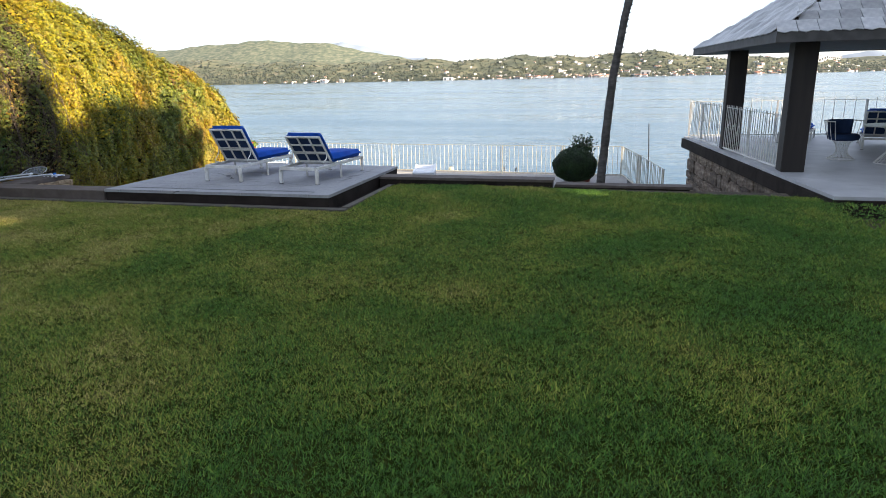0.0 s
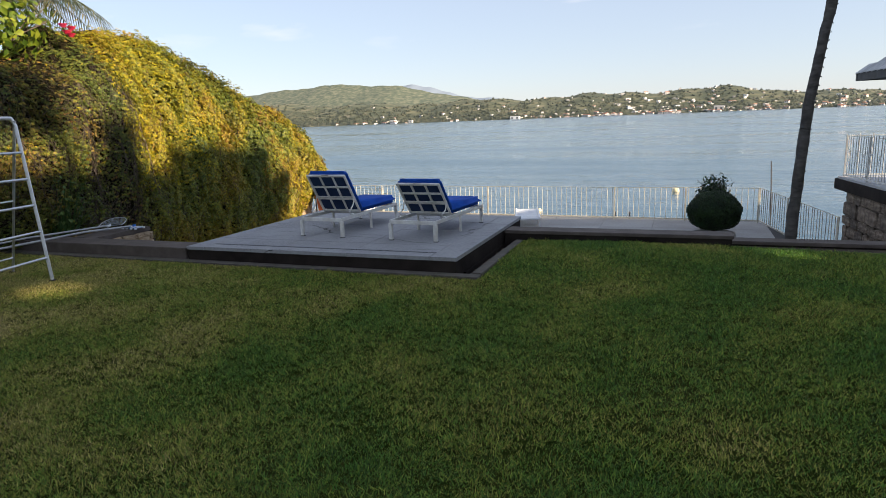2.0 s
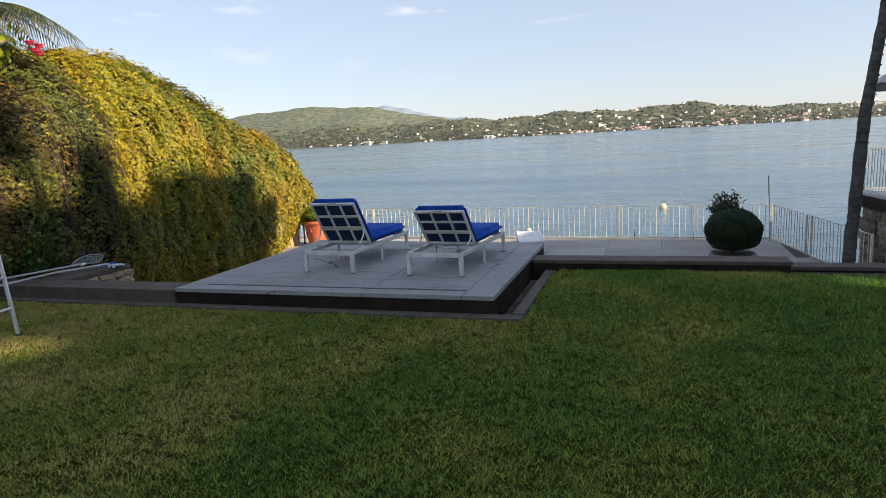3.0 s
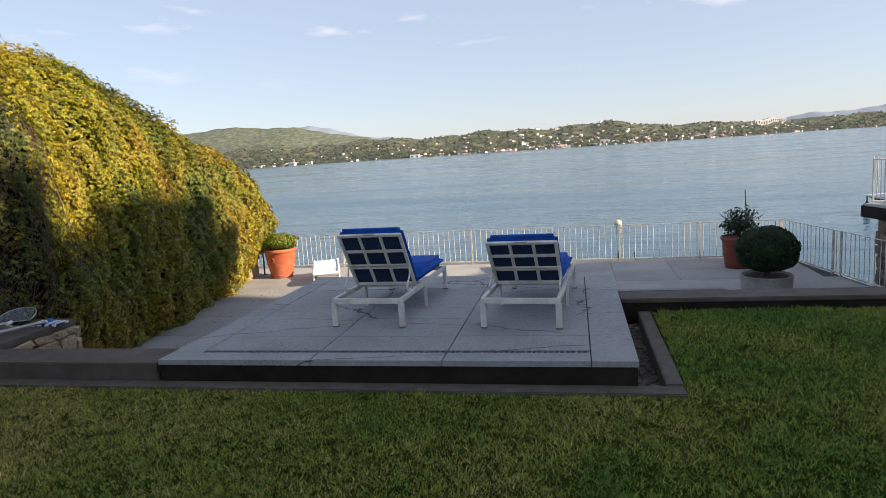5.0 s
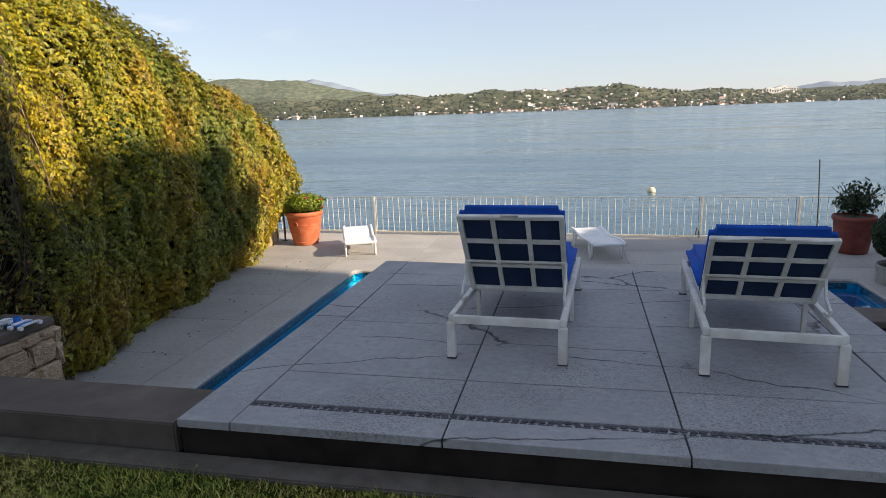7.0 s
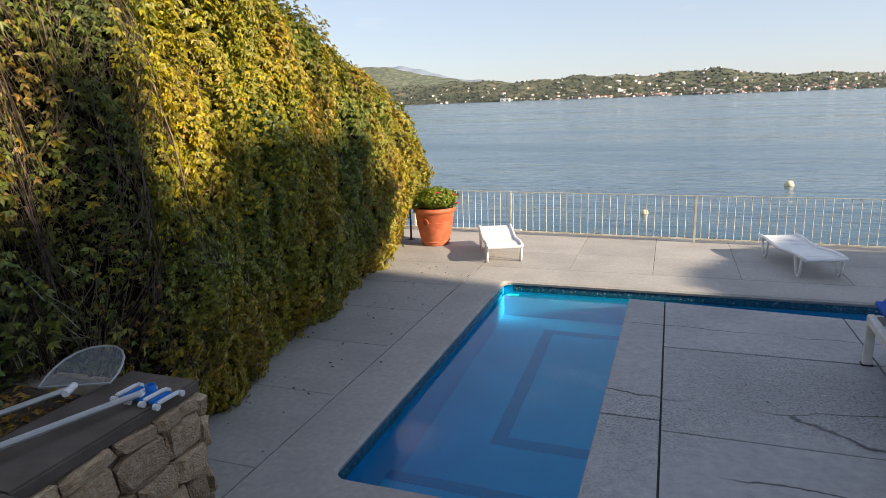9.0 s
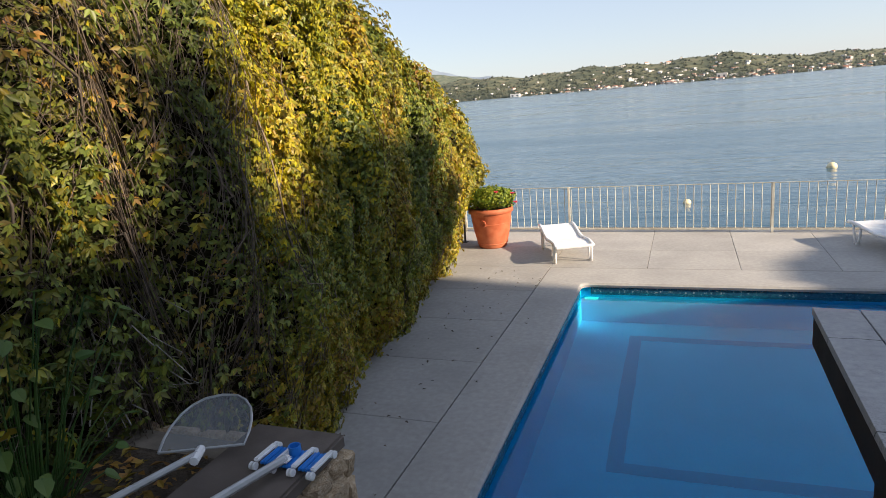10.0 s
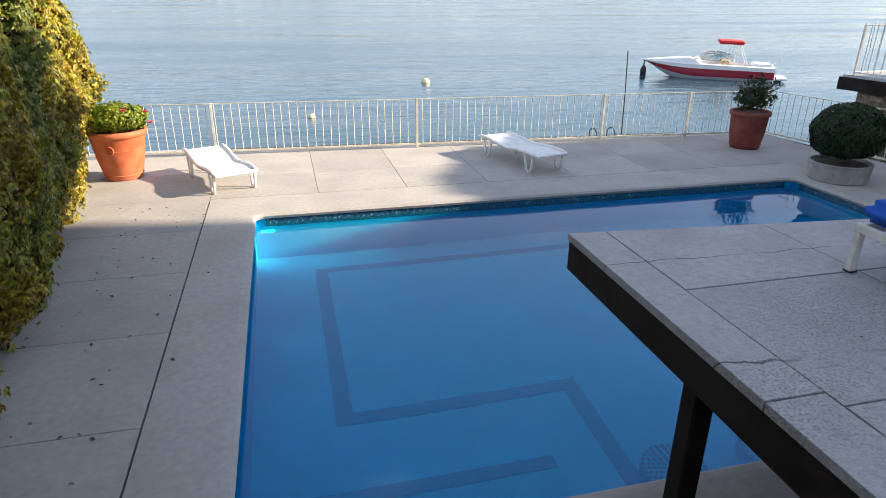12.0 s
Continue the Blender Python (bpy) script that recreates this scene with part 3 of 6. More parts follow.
panel("panel", [(3.05 + G, 0.4), (5.3, 0.4), (5.15, 6.4), (3.05 + G, 6.4)], DECK - 0.05, DECK, M_DECK, pavement)
panel("panel", [(3.05 + G, 6.4 + G), (5.15, 6.4 + G), (4.75, 9.06 - G), (3.05 + G, 9.06 - G)], DECK - 0.05, DECK, M_DECK, pavement)


def ring_strip(x0, x1, y0, y1, w, r, n=8):
    """Outlines of a rim round a pool with rounded inner corners."""
    inner = []
    for cx, cy, a0 in ((x1 - r, y1 - r, 0), (x0 + r, y1 - r, 90), (x0 + r, y0 + r, 180), (x1 - r, y0 + r, 270)):
        for k in range(n + 1):
            a = radians(a0 + 90 * k / n)
            inner.append((cx + r * math.cos(a), cy + r * math.sin(a)))
    outer = []
    for cx, cy, a0 in ((x1, y1, 0), (x0, y1, 90), (x0, y0, 180), (x1, y0, 270)):
        for k in range(n + 1):
            a = radians(a0 + 90 * k / n)
            big = max(abs(math.cos(a)), abs(math.sin(a)))
            outer.append((cx + w[0] * math.cos(a) / big, cy + w[1] * math.sin(a) / big))
    return inner, outer


# rim of the pool, cast in place with a rounded nose
inner, outer = ring_strip(PX0, PX1, PY0, PY1, (0.595, 0.79), 0.16)
bm = fresh()
levels = []
for k, (push, z) in enumerate(((0.0, DECK - 0.065), (-0.03, DECK - 0.055), (-0.04, DECK - 0.02), (-0.01, DECK + 0.006), (0.05, DECK + 0.012))):
    ring = []
    for (ix, iy), (ox, oy) in zip(inner, outer):
        d = Vector((ox - ix, oy - iy)).normalized()
        ring.append(bm.verts.new((ix + d.x * push, iy + d.y * push, z)))
    levels.append(ring)
levels.append([bm.verts.new((ox, oy, DECK + 0.002)) for ox, oy in outer])
levels.append([bm.verts.new((ox, oy, DECK - 0.05)) for ox, oy in outer])
for a, b in zip(levels, levels[1:]):
    for i in range(len(a)):
        j = (i + 1) % len(a)
        bm.faces.new((a[i], b[i], b[j], a[j]))
bmesh.ops.recalc_face_normals(bm, faces=bm.faces[:])
part("coping", bm, M_DECK, pavement, "pale cast concrete pool rim with a rounded worn nose", smooth=False)

# basin
pool = thing("swimming_pool", "blue plastered swimming pool with dark mosaic bands on its floor", "pool", kind="structure")
bm = fresh()
prism(bm, [(PX0 - 0.2, PY0 - 0.2), (PX1 + 0.2, PY0 - 0.2), (PX1 + 0.2, PY1 + 0.2), (PX0 - 0.2, PY1 + 0.2)], FLOOR - 0.15, FLOOR)
for lo, hi in (((PX0 - 0.18, PY0 - 0.18), (PX0 - 0.001, PY1 + 0.18)), ((PX1 + 0.001, PY0 - 0.18), (PX1 + 0.18, PY1 + 0.18)), ((PX0, PY0 - 0.18), (PX1, PY0 - 0.001)), ((PX0, PY1 + 0.001), (PX1, PY1 + 0.18))):
    box(bm, (lo[0], lo[1], FLOOR), (hi[0], hi[1], DECK - 0.065))
part("basin", bm, M_POOL, pool)
for (ax, ay), (bx, by) in (((PX0 + 0.15, PY1 - 0.008), (PX1 - 0.15, PY1 - 0.008)), ((PX0 + 0.008, PY1 - 0.15), (PX0 + 0.008, PY0 + 0.15)), ((PX1 - 0.008, PY0 + 0.15), (PX1 - 0.008, PY1 - 0.15))):
    bm = fresh()
    L = math.hypot(bx - ax, by - ay)
    box(bm, (0, -0.006, DECK - 0.24), (L, 0.006, DECK - 0.066), m=Matrix.Translation((ax, ay, 0)) @ Matrix.Rotation(math.atan2(by - ay, bx - ax), 4, "Z"))
    part("waterline_band", bm, M_POOL_TILE, pool, "dark patterned waterline tile band")


def band(x0, y0, x1, y1, z=FLOOR):
    part("floor_band", box(fresh(), (x0, y0, z), (x1, y1, z + 0.006)), M_POOL_BAND, pool)


band(-5.20, 4.72, -5.04, 7.80)
band(-5.04, 4.72, -2.86, 4.88)
band(-3.02, 3.48, -2.86, 4.72)
band(-5.04, 7.66, 1.6, 7.80)
# entry step along the near side with a dark nosing
part("step", box(fresh(), (PX0, PY0, FLOOR), (-3.55, 3.75, -2.42), 0.01), M_POOL, pool)
part("step_nosing", box(fresh(), (PX0 + 0.02, 3.62, -2.42), (-3.57, 3.755, -2.412)), M_POOL_BAND, pool, "dark mosaic step edge")
for cx, cy, r in ((-2.65, 3.45, 0.26), (-1.70, 3.45, 0.30)):
    seat = part("mosaic_stool", lathe(fresh(), [(r, FLOOR), (r, FLOOR + 0.20), (r - 0.01, FLOOR + 0.215)], 28, Matrix.Translation((cx, cy, 0))), M_POOL, pool, "round submerged stool topped with dark mosaic")
    tiles = fresh()
    for ring in range(1, 7):
        rr = r * ring / 6.4
        cnt = 5 * ring
        for k in range(cnt):
            a = 2 * math.pi * (k + 0.3 * ring) / cnt
            box(tiles, (-0.016, -0.014, 0), (0.016, 0.014, 0.008), m=Matrix.Translation((cx + rr * math.cos(a), cy + rr * math.sin(a), FLOOR + 0.215)) @ Matrix.Rotation(a, 4, "Z"))
    tagged(part("mosaic", tiles, M_POOL_BAND, seat), kind="stuff")
part("skimmer_step", box(fresh(), (-5.86, 8.06, -1.68), (-5.66, 8.18, -1.65), 0.02), M_PLASTIC, pool, "small white plastic ladder step in the corner")
bm = fresh()
vs = [bm.verts.new((x, y, WATER)) for x, y in ((PX0 - 0.03, PY0 - 0.03), (PX1 + 0.03, PY0 - 0.03), (PX1 + 0.03, PY1 + 0.03), (PX0 - 0.03, PY1 + 0.03))]
bm.faces.new(vs)
pw = mesh_ob("water", bm, M_POOLWATER)
pw.visible_shadow = False
tagged(pw, "clear still blue pool water", "water", kind="structure")

# lid of the skimmer in the near rim
lid = thing("skimmer_lid", "round white plastic skimmer lid set in the pool rim", "lid", pose(-5.34, 2.19, DECK + 0.004))
part("ring", lathe(fresh(), [(0.10, 0.0), (0.125, 0.0), (0.128, 0.006), (0.122, 0.010), (0.104, 0.010), (0.10, 0.007)], 32), M_PLASTIC, lid)
part("cover", lathe(fresh(), [(0.099, 0.0), (0.099, 0.008), (0.03, 0.010), (0.002, 0.010)], 32), M_PLASTIC, lid)

# seawall under the deck edge
bm = fresh()
prism(bm, [(-10.5, fence_y(-10.5) + 0.2), (4.45, fence_y(4.45) + 0.2), (4.45, fence_y(4.45) + 0.45), (-10.5, fence_y(-10.5) + 0.45)], -4.2, DECK - 0.02)
tagged(mesh_ob("wall_sea", bm, M_SEAWALL), "rough grey concrete seawall above the lake", "seawall", kind="structure")

# retaining wall and brown coping along the lawn
WALL_L = -10.4
bm = fresh()
box(bm, (WALL_L, 0.03, -1.6), (-3.86, 0.36, -0.10))
box(bm, (-3.86, 0.03, -1.6), (0.3, 0.30, -0.30))
box(bm, (0.0, 0.31, -1.6), (0.062, 2.36, -0.239))
tagged(mesh_ob("wall_retaining", bm, M_BROWN), "dark brown plastered retaining wall below the lawn", "wall", kind="structure")
bm = fresh()
box(bm, (WALL_L, -0.004, -0.20), (-3.83, 0.40, -0.03), 0.008)
tagged(mesh_ob("coping", bm, M_COPING), "weathered brown cement coping on the retaining wall", "coping", kind="structure")
bm = fresh()
box(bm, (WALL_L, 0.0, -0.40), (-3.83, 0.03, -0.205))
tagged(mesh_ob("wall_face", bm, M_BROWN), "dark brown painted face below the coping", "wall", kind="structure")
# cement kerb between lawn and wall
bm = fresh()
box(bm, (WALL_L, -0.17, -0.42), (0.36, -0.012, -0.175), 0.008)
box(bm, (0.24, -0.012, -0.42), (0.36, 2.02, -0.165), 0.008)
tagged(mesh_ob("kerb", bm, M_KERB), "narrow brownish cement kerb along the lawn", "kerb", kind="structure")
# gutter beside the slab
bm = fresh()
box(bm, (0.06, 0.0, -0.5), (0.24, 2.02, -0.30))
tagged(mesh_ob("gutter", bm, M_JOINT), "narrow gutter beside the raised slab", "gutter", kind="structure")
gravel = fresh()
for k in range(240):
    s = rng.uniform(0.012, 0.03)
    bmesh.ops.create_icosphere(gravel, subdivisions=1, radius=s, matrix=Matrix.Translation((rng.uniform(0.07, 0.23), rng.uniform(0.02, 2.0), -0.295)) @ Matrix.Diagonal((1, 1.3, 0.5, 1)))
tagged(mesh_ob("gravel", gravel, M_STONE_D), "pale pebbles lying in the gutter", "pebbles", kind="stuff")
# wall at the back of the lawn
bm = fresh()
box(bm, (0.07, 2.06, -1.5), (3.05, 2.36, -0.085))
box(bm, (3.05, 2.42, -1.5), (5.2, 2.66, -0.215))
tagged(mesh_ob("wall_garden", bm, M_BROWN), "low dark brown wall at the end of the lawn", "wall", kind="structure")
bm = fresh()
box(bm, (0.07, 2.04, -0.085), (3.07, 2.38, -0.04), 0.008)
box(bm, (3.07, 2.40, -0.215), (5.25, 2.68, -0.17), 0.008)
tagged(mesh_ob("coping", bm, M_COPING), "brown cement coping on the low garden wall", "coping", kind="structure")
bm = fresh()
box(bm, (3.05, 2.02, -0.6), (6.6, 2.41, -0.235))
tagged(mesh_ob("ground", bm, M_SOIL), "bare soil strip round the palm foot", "soil", kind="structure")

# the raised slab over the pool
slab = thing("terrace_slab", "raised cracked concrete terrace slab on dark posts over the pool", "terrace slab")
SF, SB = 0.0, 3.42


def slab_back(x):
    return 3.42 - 0.09 * (x + 3.72)


bm = prism(fresh(), [(-3.80, 0.006), (0.05, 0.006), (0.05, slab_back(0.05) - 0.006), (-3.755, slab_back(-3.755) - 0.006)], -0.237, -0.045)
part("edge_beam", bm, M_BROWN, slab, "dark brown painted slab edge")
part("bed", prism(fresh(), [(-3.78, 0.02), (0.03, 0.02), (0.03, slab_back(0.03) - 0.02), (-3.73, slab_back(-3.73) - 0.02)], -0.05, -0.014), M_JOINT, slab)
sx = [-3.88, -3.52, -2.45, -1.375, -0.27, 0.06]
sy = [-0.004, 0.19, 0.25, 0.645, 1.50, 2.55]
g = 0.0045
for i, (a, b) in enumerate(zip(sx, sx[1:])):
    la, lb = (a + 0.07 if i == 0 else a), b
    rows_y = [(sy[0], sy[5] - 0.9), (sy[5] - 0.9, None)] if i in (0, 4) else [(sy[0], sy[1]), (sy[2], sy[3]), (sy[3], sy[4] + 0.06 * i), (sy[4] + 0.06 * i, sy[5]), (sy[5], None)]
    for y0, y1 in rows_y:
        lft0 = -3.81 + 0.014 * y0 if i == 0 else a + g
        ye = 3.4 if y1 is None else y1
        lft1 = -3.81 + 0.014 * ye if i == 0 else a + g
        rgt = b if i == 4 else b - g
        if y1 is None:
            out = [(lft0, y0 + g), (rgt, y0 + g), (rgt, slab_back(rgt)), (lft1, slab_back(lft1))]
        else:
            out = [(lft0, y0 + (g if y0 > 0 else 0)), (rgt, y0 + (g if y0 > 0 else 0)), (rgt, y1 - g), (lft1, y1 - g)]
        panel("panel", out, -0.044, 0.0 + rng.uniform(-0.002, 0.002), M_SLAB, slab, 0.002)
part("pebble_bed", box(fresh(), (-3.51, 0.192, -0.044), (-0.275, 0.248, -0.012)), M_SLAB, slab)
peb = []
for k in range(4):
    b = fresh()
    bmesh.ops.create_icosphere(b, subdivisions=1, radius=0.017)
    for v in b.verts:
        v.co = Vector((v.co.x * 1.35, v.co.y * 0.75, v.co.z * 0.4)) + Vector(noise.noise_vector(v.co * 60 + Vector((k, 0, 0)))) * 0.004
    me = bpy.data.meshes.new("pebble")
    b.to_mesh(me)
    b.free()
    me.materials.append(M_PEBBLE)
    peb.append(me)
for row, yy in enumerate((0.205, 0.235)):
    for k in range(76):
        share("pebble", peb[(k * 7 + row) % 4], slab, pose(-3.50 + k * 0.0425 + rng.uniform(-0.006, 0.006), yy + rng.uniform(-0.004, 0.004), -0.008, 0, 0, rng.uniform(-25, 25)))
for px, py in ((-3.64, 2.17), (-0.1, 2.25), (-1.9, 2.25)):
    part("post", box(fresh(), (px - 0.055, py - 0.055, DECK), (px + 0.055, py + 0.055, -0.236), 0.006), M_BROWN, slab, "dark brown square post")

# planter box with stone end beside the coping
plb = thing("planter_wall", "rubble stone planter wall with a brown cement top", "planter wall", kind="structure")
part("core", box(fresh(), (-6.40, 0.40, DECK), (-5.99, 1.47, -0.10)), M_MORTAR, plb)
part("core", box(fresh(), (-7.6, 1.25, DECK), (-6.40, 1.45, -0.12)), M_MORTAR, plb)
part("top", box(fresh(), (-6.44, 0.395, -0.10), (-5.955, 1.50, -0.03), 0.012), M_COPING, plb, "brown cement top slab")
tagged(mesh_ob("ground", box(fresh(), (-8.4, 0.4, -1.2), (-6.43, 1.27, -0.10)), M_SOIL), "dry soil with litter in the planter", "soil", kind="structure")


def stone_piece(w, h, d, seed):
    b = fresh()
    bmesh.ops.create_cube(b, size=1, matrix=Matrix.Diagonal((w, d, h, 1)))
    bmesh.ops.bevel(b, geom=b.edges[:], offset=min(w, h) * 0.13, segments=1, affect="EDGES")
    for v in b.verts:
        v.co += Vector(noise.noise_vector(v.co * 9 + Vector((seed, seed * 1.7, 0)))) * min(w, h) * 0.16
    return b


STONES = []
for k in range(9):
    for mt in (M_STONE, M_STONE_D):
        me = bpy.data.meshes.new("stone")
        b = stone_piece(1, 1, 0.5, k * 3.1)
        b.to_mesh(me)
        b.free()
        me.materials.append(mt)
        STONES.append(me)


def rubble(parent, origin, along, length, z0, z1, dark=False, size=0.24, out=0.03, cap=300):
    """Uneven stones laid in rough courses against a wall face; along: the way along the wall, the face looks to its right."""
    along = Vector(along).normalized()
    normal = Vector((along.y, -along.x, 0))
    turn = Matrix((along.to_3d() if len(along) == 2 else along, -normal, Vector((0, 0, 1)))).transposed().to_4x4()
    z, made = z0, 0
    while z < z1 - 0.03:
        h = min(size * rng.uniform(0.6, 1.2), z1 - z)
        s = rng.uniform(-0.1, 0)
        while s < length:
            w = size * rng.uniform(0.7, 1.8)
            w2 = min(w, length - s)
            if w2 > 0.04 and s + w2 / 2 > 0:
                p = Vector(origin) + along * (s + w2 / 2) + normal * out * rng.uniform(0.3, 1.0)
                me = STONES[2 * int(rng.integers(0, 9)) + (1 if dark else 0)]
                share("stone", me, parent, Matrix.Translation((p.x, p.y, z + h / 2)) @ turn @ Matrix.Rotation(rng.uniform(-0.12, 0.12), 4, "Y") @ Matrix.Diagonal((w2 * 0.95, 0.16, h * 0.94, 1)))
                made += 1
            s += w
            if made >= cap:
                return
        z += h


rubble(plb, (-5.99, 0.40, 0), (0, 1, 0), 1.07, DECK, -0.105, size=0.20)
rubble(plb, (-5.99, 1.47, 0), (-1, 0, 0), 1.6, DECK, -0.105, size=0.20)

# ---- fence round the deck ----
fence = thing("fence", "low cream-painted iron picket fence along the deck edge", "fence")
picket = bpy.data.meshes.new("picket")
b = fresh()
tube(b, [(0, 0, 0.06), (0, 0, 0.905)], 0.0075, 6)
b.to_mesh(picket)
b.free()
picket.materials.append(M_FENCE)


def rail_run(parent, a, b, picket_me, z, step, post_at, top=0.90, low=0.065, mat=M_FENCE):
    a, b = Vector(a), Vector(b)
    L, d = (b - a).length, (b - a).normalized()
    ang = math.atan2(d.y, d.x)
    for zz, half, hh in ((top, 0.008, 0.007), (low, 0.018, 0.016)):
        m = Matrix.Translation((a.x, a.y, z + zz)) @ Matrix.Rotation(ang, 4, "Z")
        part("rail", box(fresh(), (0, -half, -hh), (L, half, hh), 0.003, m), mat, parent)
    n = int(L / step)
    for k in range(n + 1):
        p = a + d * (k * L / n)
        share("picket", picket_me, parent, Matrix.Translation((p.x, p.y, z)) @ Matrix.Rotation(rng.uniform(-0.012, 0.012), 4, "Y"))
    for s in post_at:
        p = a + d * s
        part("post", box(fresh(), (p.x - 0.02, p.y - 0.02, z), (p.x + 0.02, p.y + 0.02, z + top + 0.01), 0.003), mat, parent)


CORNER = (4.32, fence_y(4.32))
rail_run(fence, (-9.3, fence_y(-9.3)), CORNER, picket, DECK, 0.142, [0.4, 2.65, 6.28, 10.0, 11.85, 13.6])
rail_run(fence, CORNER, (4.72, 9.0), picket, DECK, 0.142, [2.0])
rail_run(fence, (4.72, 9.0), (5.12, 6.5), picket, DECK, 0.142, [0.0, 2.5])


# ---- pavilion ----
PF = -0.15
pav_base = thing("pavilion_terrace", "stone-walled pavilion terrace with pale floor and dark edge", "terrace", kind="structure")
EDGE_N, EDGE_F = Vector((7.03, 1.73)), Vector((5.92, 11.16))
PR = 16.0
part("floor", prism(fresh(), [(7.06, 1.75), (PR, 1.75), (PR, 12.6), (5.97, 11.15)], PF - 0.05, PF), M_TERRACE, pav_base, "pale polished terrace floor")
part("slab_edge", prism(fresh(), [(EDGE_N.x, EDGE_N.y - 0.03), (PR, 1.70), (PR, 12.66), (EDGE_F.x, EDGE_F.y + 0.03)], PF - 0.30, PF - 0.051), M_BROWN, pav_base, "dark brown terrace edge")
part("core", prism(fresh(), [(7.12, 1.9), (PR - 0.2, 1.9), (PR - 0.2, 12.2), (6.14, 10.85)], -4.2, PF - 0.29), M_MORTAR, pav_base)
d_edge = Vector((6.14 - 7.12, 10.85 - 1.9, 0)).normalized()
rubble(pav_base, (7.12 + d_edge.x * 8.95, 1.9 + d_edge.y * 8.95, 0), (-d_edge.x, -d_edge.y, 0), 8.9, -2.7, PF - 0.31, dark=True, size=0.34, out=0.05, cap=280)
rubble(pav_base, (6.14, 10.85, 0), (-1, -0.12, 0), -0.01, -2.4, PF - 0.31, dark=True)
bm = fresh()
prism(bm, [(5.3, 2.0), (7.1, 2.0), (6.1, 11.0), (5.2, 11.0)], -3.9, -2.3)
prism(bm, [(5.26, 2.0), (7.1, 2.0), (7.05, 3.1), (5.26, 3.1)], -2.3, -0.42)
tagged(mesh_ob("path", bm, M_KERB), "grey cement path going down beside the terrace", "path", kind="structure")

pav = thing("pavilion", "open pavilion with dark posts and a hipped grey shingle roof", "pavilion")
cols = [(6.90, 4.15), (6.47, 7.80), (11.6, 4.3), (11.2, 8.2)]
for cx, cy in cols:
    part("column", box(fresh(), (cx, cy, PF), (cx + 0.38, cy + 0.38, 2.06), 0.008), M_DARKWOOD, pav, "square dark brown column")
E0, E1, E2, E3 = Vector((6.46, 3.55)), Vector((12.6, 3.55)), Vector((12.2, 10.0)), Vector((5.92, 10.0))
EZ = 2.04


def quad_beam(bm, a, b, w, z0, z1):
    d = (b - a).normalized()
    nrm = Vector((-d.y, d.x))
    prism(bm, [tuple(a), tuple(b), tuple(b + nrm * w), tuple(a + nrm * w)], z0, z1)


for a, b in ((E0, E1), (E1, E2), (E2, E3), (E3, E0)):
    bm = fresh()
    quad_beam(bm, a, b, 0.10, EZ, EZ + 0.17)
    part("fascia", bm, M_BEAM, pav, "grey-brown painted fascia board")
part("soffit", prism(fresh(), [tuple(E0 + Vector((0.1, 0.1))), tuple(E1 + Vector((-0.1, 0.1))), tuple(E2 + Vector((-0.1, -0.1))), tuple(E3 + Vector((0.1, -0.1)))], EZ + 0.02, EZ + 0.06), M_BEAM, pav)
R0, R1 = Vector((9.15, 6.5, 4.15)), Vector((9.15, 7.3, 4.15))
hips = [(E0, E1, R0, R0), (E1, E2, R1, R0), (E2, E3, R1, R1), (E3, E0, R0, R1)]
bm = fresh()
v0 = [bm.verts.new((*e, EZ + 0.15)) for e in (E0, E1, E2, E3)]
ra, rb = bm.verts.new(R0), bm.verts.new(R1)
bm.faces.new((v0[0], v0[1], ra))
bm.faces.new((v0[1], v0[2], rb, ra))
bm.faces.new((v0[2], v0[3], rb))
bm.faces.new((v0[3], v0[0], ra, rb))
part("roof_deck", bm, M_BEAM, pav)
roof = part("roof", box(fresh(), (9.05, 6.4, 4.08), (9.25, 7.4, 4.2), 0.02), M_ROOF, pav, "pale grey slate shingles in staggered courses")
shingle = bpy.data.meshes.new("shingle")
b = fresh()
prism(b, [(-0.15, 0.0), (-0.05, -0.045), (0.05, 0.0), (0.15, -0.02), (0.15, 0.30), (-0.15, 0.30)], 0.0, 0.014)
b.to_mesh(shingle)
b.free()
shingle.materials.append(M_ROOF)
count = 0
for (ea, eb, top_a, top_b) in hips[:1] + hips[3:]:
    base_a, base_b = Vector((*ea, EZ + 0.16)), Vector((*eb, EZ + 0.16))
    rise_a, rise_b = Vector(top_b) if (ea - E3).length < 1e-6 else Vector(top_a), Vector(top_a)
    along = (base_b - base_a).normalized()
    mid_up = ((rise_a + rise_b) / 2 - (base_a + base_b) / 2)
    up = (mid_up - along * mid_up.dot(along)).normalized()
    nrm = along.cross(up).normalized()
    if nrm.z < 0:
        nrm = -nrm
    turn = Matrix((along, up, nrm)).transposed().to_4x4()
    slope_len = mid_up.dot(up)
    courses = 13
    for c in range(courses):
        f = c / courses
        l, r = base_a.lerp(rise_a, f), base_b.lerp(rise_b, f)
        n = int((r - l).length / 0.31)
        for k in range(n):
            if count < 300:
                p = l + along * ((k + 0.5 + 0.5 * (c % 2)) * 0.31)
                if (p - l).length < (r - l).length:
                    share("shingle", shingle, roof, Matrix.Translation(p + nrm * 0.006) @ turn @ Matrix.Rotation(0.05, 4, "X"))
                    count += 1
    if count >= 300:
        count = 150

